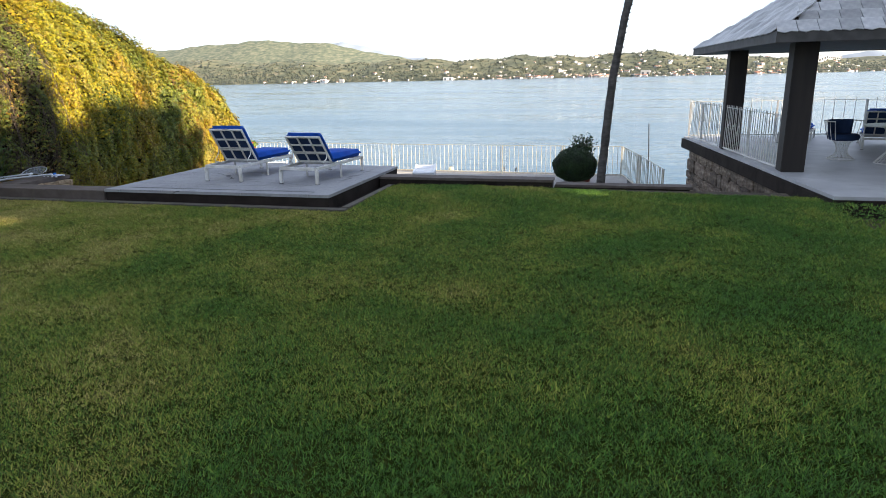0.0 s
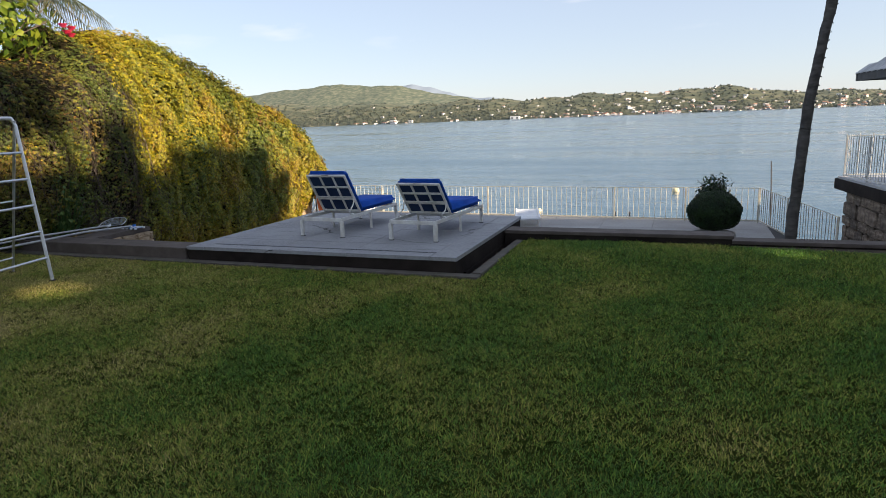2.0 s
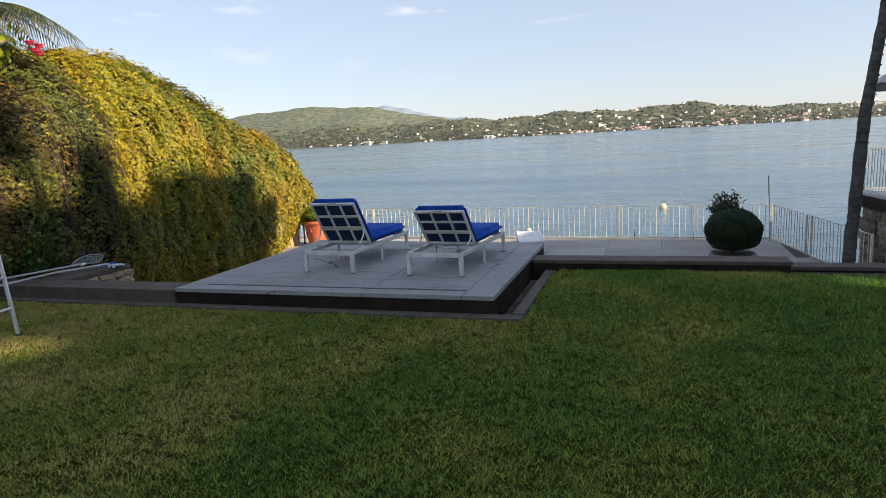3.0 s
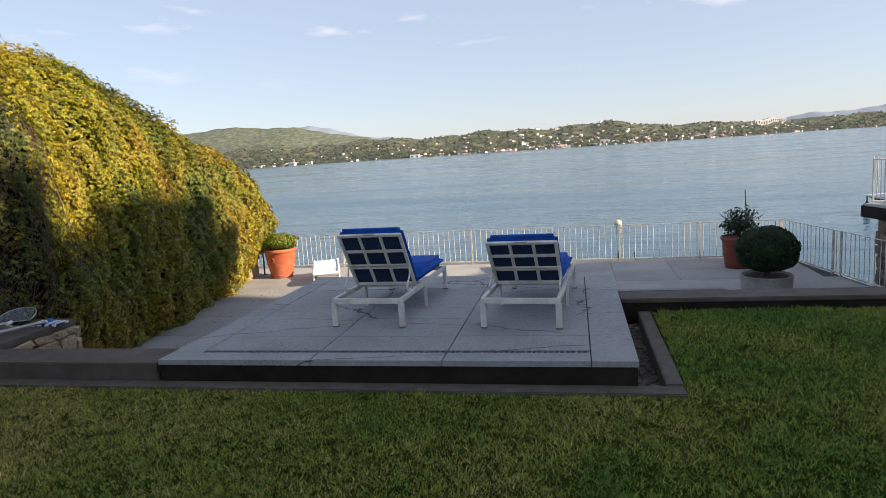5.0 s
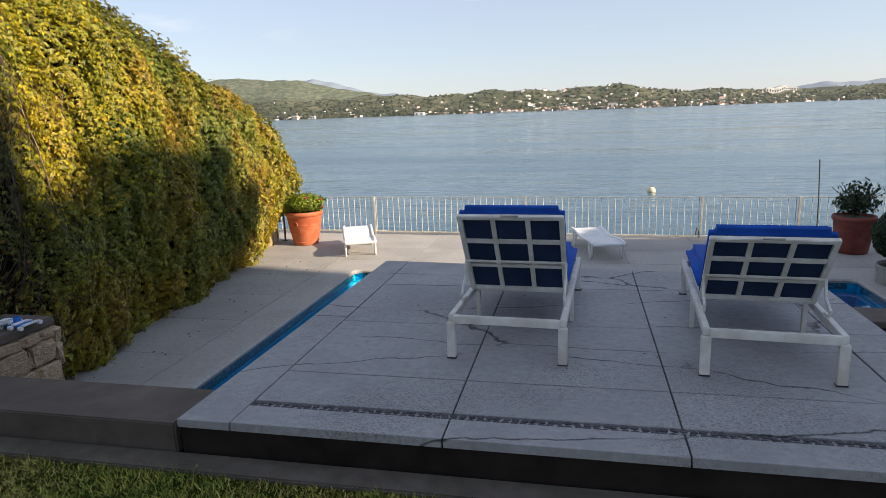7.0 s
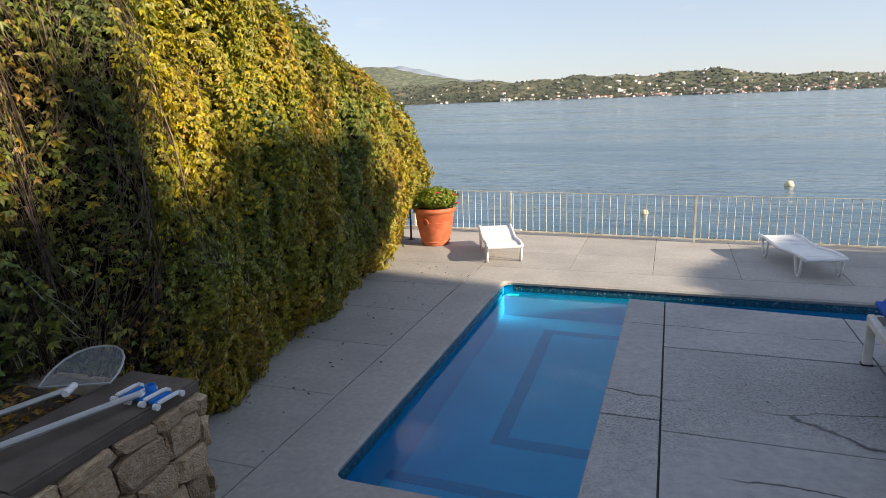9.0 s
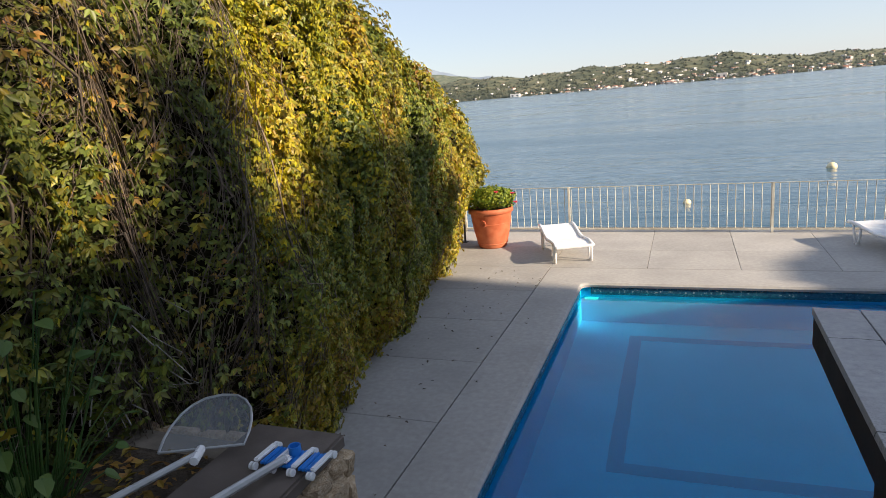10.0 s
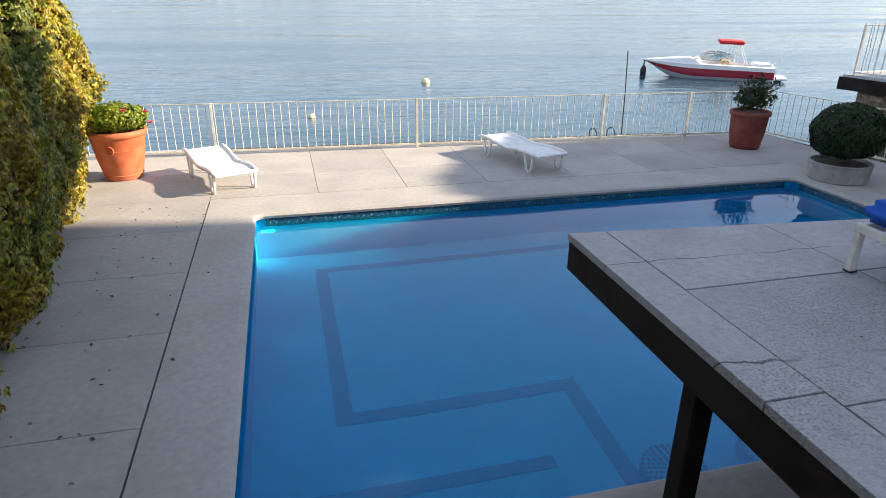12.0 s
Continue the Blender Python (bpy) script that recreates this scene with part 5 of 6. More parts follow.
rim = [(0.98 * u, 1.05 * v) for u, v in rim]
TILT_UP = 0.22


def head_pt(u, v, dz=0.0):
    p = HB + HS * u + HD * v
    return Vector((p.x, p.y, p.z + v * TILT_UP + dz))


part("rim", tube(fresh(), [head_pt(u, v) for u, v in rim + rim[:1]], 0.0065, 6), M_POLE, net, "grey plastic rim")
M_MESH, mn, ml, mb = nodes_of("fine_grey_mesh")
mb.inputs["Base Color"].default_value = (0.22, 0.24, 0.25, 1)
mb.inputs["Roughness"].default_value = 0.8
mb.inputs["Alpha"].default_value = 0.5
mesh_b = fresh()
rings = []
for f in (1.0, 0.8, 0.55, 0.25):
    rings.append([mesh_b.verts.new(head_pt(u * f, 0.17 + (v - 0.17) * f, -0.02 * (1 - f))) for u, v in rim])
for a, c in zip(rings, rings[1:]):
    for k in range(len(rim)):
        j = (k + 1) % len(rim)
        mesh_b.faces.new((a[k], a[j], c[j], c[k]))
mesh_b.faces.new(rings[-1])
part("mesh", mesh_b, M_MESH, net, "limp pale grey netting")
part("socket", tube(fresh(), [head_pt(0, 0.0), head_pt(0, -0.10, 0.02)], 0.02, 8), M_PLASTIC, net)
part("pole", tube(fresh(), [head_pt(0, -0.05, 0.015), HB + Vector((-0.34, -1.2, 0.0)), HB + Vector((-0.92, -3.0, -0.12))], 0.016, 8), M_POLE, net, "long grey tube pole")

brush = thing("pool_vacuum_head", "blue and white pool vacuum head on a grey pole", "vacuum head")
BC = Vector((-6.045, 1.225, -0.028))
bd = Vector((0.04, 1.0, 0)).normalized()
bs = Vector((bd.y, -bd.x, 0))
bt = Matrix.Translation(BC) @ Matrix((bs, bd, Vector((0, 0, 1)))).transposed().to_4x4() @ Matrix.Scale(0.64, 4)
for k in range(4):
    x = -0.225 + 0.15 * k
    part("roller_bar", box(fresh(), (x - 0.02, -0.11, 0.035), (x + 0.02, 0.10, 0.062), 0.005, bt @ Matrix.Rotation(0.0, 4, "Z")), M_PLASTIC, brush, "white weight bar")
    for y in (-0.135, 0.125):
        for s in (-0.014, 0.014):
            part("wheel", lathe(fresh(), [(0.012, -0.008), (0.026, -0.007), (0.026, 0.007), (0.012, 0.008)], 14, bt @ Matrix.Translation((x + s, y, 0.026)) @ Matrix.Rotation(math.pi / 2, 4, "Y")), M_PLASTIC, brush)
for k in range(3):
    x = -0.15 + 0.15 * k
    b = fresh()
    for q in range(4):
        box(b, (x - 0.050 + 0.026 * q, -0.10, 0.018), (x - 0.030 + 0.026 * q, 0.10, 0.040 + 0.006 * (q % 2)), 0.003, bt)
    part("flap", b, M_BLUEPL, brush, "ribbed blue plastic body")
part("neck", lathe(fresh(), [(0.042, 0.03), (0.042, 0.10), (0.036, 0.10), (0.034, 0.04)], 18, bt @ Matrix.Translation((-0.02, 0.05, 0))), M_BLUEPL, brush, "blue hose neck")
part("swivel", box(fresh(), (-0.05, -0.11, 0.05), (0.03, -0.03, 0.09), 0.012, bt), M_PLASTIC, brush)
part("pole", tube(fresh(), [bt @ Vector((-0.01, -0.07, 0.075)), BC + Vector((-0.20, -0.75, 0.07)), BC + Vector((-1.0, -3.2, -0.06))], 0.018, 8), M_POLE, brush, "long grey tube pole")

stake = thing("iron_stake", "short dark iron stake standing beside the terracotta pot", "stake", pose(-8.60, 10.86, DECK))
part("shaft", tube(fresh(), [(0, 0, 0), (0.01, 0.0, 0.35), (-0.02, 0.02, 0.95)], 0.022, 8), M_STEEL, stake)
part("foot", box(fresh(), (-0.06, -0.06, 0.0), (0.06, 0.06, 0.012), 0.003), M_STEEL, stake)

# ---- far edge: pole and bathing ladder ----
mast = thing("mooring_pole", "thin dark steel pole standing in the lake", "pole", pose(5.55, 19.0, LAKE - 0.5))
part("shaft", tube(fresh(), [(0, 0, 0), (-0.05, 0, 2.0), (-0.12, 0, 3.35)], 0.02, 8), M_STEEL, mast)
swim = thing("bathing_ladder", "dark curved grab rails of a bathing ladder at the deck edge", "bathing ladder", pose(0.88, 11.72, DECK))
for x in (-0.2, 0.2):
    part("grab_rail", tube(fresh(), [(x, -0.18, 0.0), (x, -0.16, 0.10), (x, -0.06, 0.17), (x, 0.06, 0.17), (x, 0.16, 0.10), (x, 0.2, -0.4), (x, 0.2, -1.6)], 0.012, 8), M_STEEL, swim)
for z in (-0.5, -0.8, -1.1, -1.4):
    part("tread", tube(fresh(), [(-0.2, 0.2, z), (0.2, 0.2, z)], 0.016, 6), M_STEEL, swim)
buoy = thing("mooring_buoy", "round pale yellow mooring buoy floating on the lake", "buoy", pose(2.1, 33.9, LAKE))
part("float", lathe(fresh(), [(0.05, -0.16), (0.18, -0.1), (0.23, 0.02), (0.20, 0.15), (0.11, 0.23), (0.05, 0.25)], 20), M_BUOY, buoy, smooth=True)
part("ring", tube(fresh(), [(0.05 * math.cos(a), 0, 0.27 + 0.05 * math.sin(a)) for a in np.linspace(0, 6.28, 11)], 0.012, 5), M_STEEL, buoy)
buoy2 = copy_thing(buoy, pose(-4.4, 25.1, LAKE - 0.02) @ Matrix.Rotation(0.5, 4, "X"))
buoy2.scale = (0.7, 0.7, 0.7)
tagged(buoy2, "small pale buoy lying tilted on the lake near the deck", "buoy")

# ---- boat ----
BOW, STERN = Vector((15.75, 35.2)), Vector((21.7, 31.3))
bl = (BOW - STERN).length
boat = thing("motor_boat", "white motorboat with dark red hull stripe and folded red canopy", "boat", Matrix.Translation((STERN.x, STERN.y, LAKE)) @ Matrix.Rotation(math.atan2(BOW.y - STERN.y, BOW.x - STERN.x), 4, "Z"))


def hull_ring(f):
    """Half-widths and heights along the boat, f from stern to bow."""
    w = 1.15 * (1 - max(0, f - 0.45) ** 2.2 * 3.4) if f > 0.45 else 1.15
    w = max(w, 0.02)
    sheer = 0.74 + 0.14 * f
    keel = -0.30 + (sheer + 0.28) * (max(0, f - 0.60) / 0.40) ** 1.7
    return w, sheer, min(keel, sheer - 0.03)


def hull_strip(name, mat, lev0, lev1, label=""):
    b = fresh()
    for s in (1, -1):
        prev = None
        for f in np.linspace(0, 1, 22):
            w, sh, ke = hull_ring(f)
            cur = []
            for lev in np.linspace(lev0, lev1, 4):
                z = ke + (sh - ke) * lev
                ww = w * min(1.0, 0.35 + 1.05 * lev ** 0.6)
                cur.append(b.verts.new((f * bl + 0.35 * f * (lev - 0.6), s * ww, z)))
            if prev:
                for q in range(3):
                    b.faces.new((prev[q], cur[q], cur[q + 1], prev[q + 1]) if s > 0 else (prev[q], prev[q + 1], cur[q + 1], cur[q]))
            prev = cur
    part(name, b, mat, boat, label, smooth=True)


hull_strip("hull", M_HULL, 0.0, 0.42)
hull_strip("hull_stripe", M_HULL_RED, 0.42, 0.80, "dark red stripe along the hull")
hull_strip("gunwale", M_HULL, 0.80, 1.0)
b = fresh()
prev = None
for f in np.linspace(0, 1, 22):
    w, sh, ke = hull_ring(f)
    hgt = 0.30 * min(1, (f - 0.52) * 10) * (1 - max(0, f - 0.6) / 0.4) ** 0.8 if f > 0.55 else -0.35 if 0.12 < f < 0.5 else 0.02
    x = f * bl + 0.35 * f * 0.4
    cur = [b.verts.new((x, -w, sh)), b.verts.new((x, -w * 0.8, sh + 0.05)), b.verts.new((x, -w * 0.72, sh + hgt)), b.verts.new((x, w * 0.72, sh + hgt)), b.verts.new((x, w * 0.8, sh + 0.05)), b.verts.new((x, w, sh))]
    if prev:
        for q in range(5):
            b.faces.new((prev[q], prev[q + 1], cur[q + 1], cur[q]))
    prev = cur
part("deck", b, M_HULL, boat)
part("transom", prism(fresh(), [(-0.02, -1.12), (0.04, -1.12), (0.04, 1.12), (-0.02, 1.12)], -0.2, 0.78), M_HULL, boat)
part("swim_platform", box(fresh(), (-0.75, -0.95, 0.10), (0.0, 0.95, 0.22), 0.04), M_HULL, boat)
part("sun_pad", cushion((0.1, -0.85, 0.72), (1.1, 0.85, 0.92), 0.06), M_HULL, boat)
for y in (-0.5, 0.5):
    part("seat", cushion((2.3, y - 0.28, 0.45), (2.8, y + 0.28, 1.02), 0.06), M_TAN, boat, "tan vinyl seat")
b = fresh()
ws = [(4.35, 0.0), (4.15, 0.55), (3.6, 0.86), (2.7, 0.93)]
line = [(x, -y) for x, y in ws[::-1]] + ws[1:]
lo = [b.verts.new((x, y, 1.0 + 0.02 * (x - 2.7))) for x, y in line]
hi = [b.verts.new((x - 0.60, y * 0.90, 1.45 - (0.18 if i in (0, 6) else 0))) for i, (x, y) in enumerate(line)]
for k in range(len(line) - 1):
    b.faces.new((lo[k], lo[k + 1], hi[k + 1], hi[k]))
part("windscreen", b, M_GLASS, boat, "wrap-round tinted windscreen")
part("windscreen_frame", tube(fresh(), [v for v in [(x - 0.60, y * 0.90, 1.45 - (0.18 if i in (0, 6) else 0)) for i, (x, y) in enumerate(line)]], 0.018, 6), M_ALU, boat)
part("canopy", cushion((1.75, -0.95, 1.86), (3.15, 0.95, 2.04), 0.08, Matrix.Rotation(-0.03, 4, "Y")), M_RED, boat, "folded red canvas canopy")
for y in (-0.95, 0.95):
    for x0, x1 in ((1.4, 1.9), (2.0, 1.95), (2.6, 2.2)):
        part("canopy_bow", tube(fresh(), [(x0, y, 0.82), (x1, y * 0.97, 1.9)], 0.016, 6), M_WHITE, boat)
part("stern_light_arm", tube(fresh(), [(0.2, 0.6, 0.85), (-0.1, 0.6, 1.15), (-0.2, 0.6, 1.2)], 0.05, 6), M_HULL, boat)
part("outdrive", box(fresh(), (-0.55, -0.2, -0.4), (-0.05, 0.2, 0.12), 0.05), M_BLACK, boat)
part("steering_wheel", tube(fresh(), [(3.0 + 0.05 * math.sin(a), -0.5 + 0.17 * math.cos(a), 1.05 + 0.17 * math.sin(a)) for a in np.linspace(0, 6.28, 15)], 0.014, 5), M_BLACK, boat)
float_b = thing("mooring_buoy", "black mooring float at the boat's bow", "buoy", pose(15.75, 35.0, LAKE))
part("float", lathe(fresh(), [(0.10, -0.1), (0.17, 0.0), (0.18, 0.35), (0.10, 0.5), (0.04, 0.55), (0.03, 0.95)], 16), M_BLACK, float_b, smooth=True)

# ---- unseen facade added beside the garden to shade it ----
house = thing("house", "unseen cream facade added to shade the garden", "house", kind="structure")
HX0, HX1 = 12.0, 12.45
# heights follow the wanted shadow edges; two openings let sun patches onto the lawn
for y0, y1, z0, z1 in ((-26, -4.95, -0.4, 9.4), (-4.95, -4.35, -0.4, 7.05), (-4.95, -4.35, 7.40, 9.4), (-4.35, -1.75, -0.4, 9.4), (-1.75, -0.1, -0.4, 9.5), (-0.1, 0.45, -0.4, 3.5), (-0.1, 0.45, 3.92, 9.75), (0.45, 3.7, -0.4, 9.75), (3.7, 4.75, -0.4, 9.3), (4.75, 12.4, -0.4, 2.02)):
    part("wall", box(fresh(), (HX0, y0, z0), (HX1, y1, z1)), M_SHADE_WALL, house)
part("wall", box(fresh(), (HX1, -26, -0.4), (19.0, -25.6, 9.4)), M_SHADE_WALL, house)
part("shade_wall_edge", box(fresh(), (11.9, 0.0, 9.75), (12.6, 3.8, 9.93)), M_BEAM, house)
part("shade_wall_edge", box(fresh(), (11.9, -26.1, 9.4), (12.6, -1.76, 9.55)), M_BEAM, house)
# added to shade the near creeper's top; the gap below leaves a sunlit slot
part("upper_shade_wall", box(fresh(), (HX0, -9.0, 10.30), (HX1, -2.35, 11.6)), M_SHADE_WALL, house)
for y in (-8.9, -6.6, -2.46):
    part("shade_wall_post", box(fresh(), (HX0 + 0.05, y - 0.09, 9.55), (HX1 - 0.05, y + 0.09, 10.30)), M_SHADE_WALL, house)
# added block that throws the dark upright band on the creeper
part("shade_block", box(fresh(), (12.02, -1.72, 9.5), (12.8, -1.0, 10.45)), M_SHADE_WALL, house)

# ---- ivy wall ----
ivy = thing("ivy_wall", "high garden wall overgrown with yellowing green creeper", "overgrown wall")
part("wall", prism(fresh(), [(-9.2, -12.0), (-8.55, -12.0), (-8.75, 1.5), (-9.4, 10.2), (-10.1, 10.2)], -3.0, 0.8), M_MORTAR, ivy, "rendered wall hidden by the creeper")
plinth = part("plinth", prism(fresh(), [(-8.35, 8.0), (-8.62, 9.6), (-8.80, 10.9), (-9.6, 10.9), (-9.4, 8.0)], DECK, -0.55), M_MORTAR, ivy, "rough pale stone foot of the wall")
rubble(plinth, (-8.36, 8.05, 0), (-0.16, 1, 0), 2.85, DECK, -0.6, size=0.26, out=0.03, cap=60)


def ivy_top(y):
    return np.interp(y, [-8, -1, 0.5, 1.5, 2.3, 4.0, 4.9, 5.9, 7.2, 8.0, 8.4, 9.2, 10.0, 10.7, 11.2, 11.55], [3.0, 3.0, 2.8, 2.85, 3.45, 3.52, 3.46, 3.16, 2.72, 2.36, 2.38, 2.08, 1.72, 1.28, 0.75, -0.2])


def ivy_foot(y):
    return np.where(y < 1.5, -0.15, np.interp(y, [1.5, 8.4, 9.6, 10.6, 11.5], [DECK, DECK, -1.15, -0.85, -0.45]))


def ivy_face(y, u):
    base = -7.12 - 0.15 * y - np.where(y < 1.5, 0.12 * (1.5 - y), 0.0)
    bulge = (0.34 + 0.02 * np.clip((y - 8.6) / 1.5, 0, 1)) * np.sin(np.pi * np.clip(u, 0, 1) ** 0.8)
    lean = (-0.95 + 0.4 * np.clip((y - 8.0) / 2.0, 0, 1)) * np.clip((u - 0.72) / 0.28, 0, 1) ** 2.2
    end = -0.7 * np.clip((y - 10.7) / 0.85, 0, 1) ** 2
    lump = 0.10 * np.sin(y * 2.3 + u * 5) + 0.07 * np.sin(y * 5.1 - u * 9 + 1.3) + 0.05 * np.sin(y * 9.7 + u * 14)
    return base + bulge + lean + end + lump


def ivy_place(y, u):
    z0, z1 = ivy_foot(y), ivy_top(y) + 0.05 * np.sin(y * 6.1) + 0.04 * np.sin(y * 13.3 + 2)
    return np.stack([ivy_face(y, u), y, z0 + (z1 - z0) * u], axis=-1)


# dark sheet close behind the creeper, painting the shade in its gaps
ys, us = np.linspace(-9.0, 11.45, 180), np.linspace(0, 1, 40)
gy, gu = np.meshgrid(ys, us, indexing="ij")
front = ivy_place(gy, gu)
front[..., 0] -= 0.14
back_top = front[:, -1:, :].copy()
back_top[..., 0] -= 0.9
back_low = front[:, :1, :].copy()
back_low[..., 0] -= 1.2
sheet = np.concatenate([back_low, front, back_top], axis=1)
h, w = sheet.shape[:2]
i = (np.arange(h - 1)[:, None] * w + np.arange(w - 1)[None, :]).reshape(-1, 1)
core = new("growth_shade", raw_mesh("growth_shade", sheet.reshape(-1, 3), (i + np.array([[0, w, w + 1, 1]])).ravel(), 4, M_HEDGE_SHADE))
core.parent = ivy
tagged(core, "near-black sheet painting the shade behind the leaves", kind="stuff")


def ivy_normals(y, u):
    e = 0.02
    dy = (ivy_place(y + e, u) - ivy_place(y - e, u)) / (2 * e)
    du = (ivy_place(y, np.minimum(u + e, 1)) - ivy_place(y, np.maximum(u - e, 0)))
    n = np.cross(dy, du)
    return n / (np.linalg.norm(n, axis=1)[:, None] + 1e-9)


def ivy_leaves(name, y0, y1, count, size, mat, seed, u_range=(0.0, 1.0), out=(-0.08, 0.11), keep=None, label=""):
    g = np.random.default_rng(seed)
    y, u = g.uniform(y0, y1, count), g.uniform(*u_range, count)
    if keep is not None:
        sel = keep(y, u, g)
        y, u = y[sel], u[sel]
    p, n = ivy_place(y, u), ivy_normals(y, u)
    swell = 0.075 * np.sin(y * 8.3 + 3.0 * np.sin(u * 9)) * np.sin(u * 21 + 2.0 * np.sin(y * 3.1)) + 0.04 * np.sin(y * 19 + u * 31)
    p = p + n * (g.uniform(*out, len(y)) + swell)[:, None]
    # every spray: four leaflets fanned round a hanging stalk
    m = len(y) // 4
    p, n = p[:m], n[:m] + np.array([0, 0, 0.35]) + g.normal(0, 0.30, (m, 3))
    n /= np.linalg.norm(n, axis=1)[:, None]
    hang = np.array([0, 0, -1.0]) + g.normal(0, 0.33, (m, 3))
    hang -= n * np.sum(hang * n, axis=1)[:, None]
    hang /= np.linalg.norm(hang, axis=1)[:, None] + 1e-9
    across = np.cross(n, hang)
    at, nrm, tips = [], [], []
    for a in (-1.15, -0.38, 0.38, 1.15):
        b = a + g.normal(0, 0.16, m)
        d = hang * np.cos(b)[:, None] + across * np.sin(b)[:, None]
        at.append(p + d * size * g.uniform(0.75, 1.1, m)[:, None])
        nrm.append(n + 0.25 * np.sin(b)[:, None] * across)
        tips.append(d)
    at, nrm, tips = (np.stack(q, axis=1).reshape(-1, 3) for q in (at, nrm, tips))
    ob = new(name, leaf_mesh(name, at, nrm, size, mat, g, long=1.75, tips=tips))
    ob.parent = ivy
    return tagged(ob, label, kind="stuff")


def patchy(y, u):
    return np.sin(y * 1.7 + 0.5) * np.sin(u * 5.0 + y * 0.6) + 0.6 * np.sin(y * 4.1 + u * 7)


ivy_leaves("leaves", 2.3, 4.4, 76000, 0.0275, M_LEAF, 11, keep=lambda y, u, g: y > g.uniform(2.3, 2.9, len(y)), label="pointed green and yellow creeper leaves")
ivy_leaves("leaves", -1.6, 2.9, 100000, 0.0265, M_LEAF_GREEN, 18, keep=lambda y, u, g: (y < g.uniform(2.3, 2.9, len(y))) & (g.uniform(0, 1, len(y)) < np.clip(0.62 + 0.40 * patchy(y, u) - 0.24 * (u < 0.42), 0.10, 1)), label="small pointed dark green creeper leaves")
# lighter leaves among the dark ones paint the sunlit band here
ivy_leaves("leaves", -1.6, 2.6, 2600, 0.026, M_LEAF, 19, u_range=(0.30, 0.62), out=(0.0, 0.10), keep=lambda y, u, g: patchy(y, u) > g.uniform(-0.4, 0.8, len(y)), label="pointed green and yellow creeper leaves")
# yellow leaves only where sun reaches the creeper, sunlight put into their colour
ivy_leaves("sunlit_leaves", 2.3, 6.6, 32000, 0.030, M_LEAF_SUNLIT, 24, u_range=(0.38, 1.0), out=(0.0, 0.13), keep=lambda y, u, g: np.abs(y - 3.3 - 0.35 * np.sin(u * 7)) < g.uniform(-0.6, 2.4, len(y)), label="creeper leaves painted bright yellow as in sunlight")
ivy_leaves("sunlit_leaves", 8.6, 10.4, 5000, 0.036, M_LEAF_SUNLIT, 25, u_range=(0.05, 0.5), out=(0.0, 0.13), keep=lambda y, u, g: np.abs(y - 9.5) < g.uniform(0.05, 0.7, len(y)), label="creeper leaves painted bright yellow as in sunlight")
ivy_leaves("leaves", 4.4, 8.0, 92000, 0.034, M_LEAF, 12, label="pointed green and yellow creeper leaves")
ivy_leaves("leaves", 8.0, 11.48, 62000, 0.038, M_LEAF, 13, label="pointed green and yellow creeper leaves")
ivy_leaves("leaves", -9.0, -1.4, 40000, 0.038, M_LEAF, 14, label="pointed green and yellow creeper leaves")
ivy_leaves("dry_leaves", -2.0, 2.6, 7000, 0.025, M_LEAF_DRY, 15, u_range=(0.22, 1.0), out=(-0.05, 0.09), keep=lambda y, u, g: patchy(y, u) < g.uniform(-0.6, 0.5, len(y)), label="orange-brown dry creeper leaves")
ivy_leaves("dry_leaves", 6.8, 8.6, 14000, 0.034, M_LEAF_DRY, 16, u_range=(0.3, 0.95), out=(0.0, 0.09), keep=lambda y, u, g: np.abs(y - 7.7 + 0.3 * np.sin(u * 8)) < g.uniform(0, 0.9, len(y)), label="orange-brown dry creeper leaves")
ivy_leaves("sprigs", 0.0, 11.2, 5200, 0.032, M_LEAF, 17, out=(0.05, 0.20), label="loose outer sprigs")


def strands(name, y0, y1, u0, u1, count, seed, rad, drop, mat, label):
    """Bare stems that hang and twist over the wall, as thin three-sided rods."""
    g = np.random.default_rng(seed)
    co, faces = [], []
    for s in range(count):
        y, u = g.uniform(y0, y1), g.uniform(u0, u1)
        d_y, d_u, n = g.normal(0, 0.11), -g.normal(drop, 0.03), 9
        o = g.uniform(0.0, 0.13)
        for k in range(n):
            p = ivy_place(np.array([y]), np.array([min(max(u, 0.0), 1.0)]))[0] + np.array([o + 0.03 * math.sin(k * 1.7 + s), 0, 0])
            r = rad * (1 - 0.6 * k / n)
            for a in (0, 2.1, 4.2):
                co.append((p[0] + r * math.cos(a), p[1] + r * math.sin(a), p[2] + 0.3 * r * math.sin(a)))
            if k:
                b0, b1 = len(co) - 6, len(co) - 3
                for q in range(3):
                    faces += [b0 + q, b0 + (q + 1) % 3, b1 + (q + 1) % 3, b1 + q]
            y, u = y + d_y + g.normal(0, 0.07), u + d_u + g.normal(0, 0.022)
    ob = new(name, raw_mesh(name, co, faces, 4, mat))
    ob.parent = ivy
    return tagged(ob, label, kind="stuff")


strands("bare_stems", -0.5, 2.9, 0.05, 0.95, 800, 21, 0.0030, 0.014, M_TWIG, "bare greyish-brown hanging stems")
strands("bare_stems", 2.9, 11.0, 0.1, 0.9, 260, 22, 0.005, 0.02, M_TWIG, "bare greyish-brown hanging stems")
strands("thick_stems", 0.2, 2.6, 0.10, 0.75, 26, 23, 0.009, 0.02, M_TWIG, "thicker woody stems")

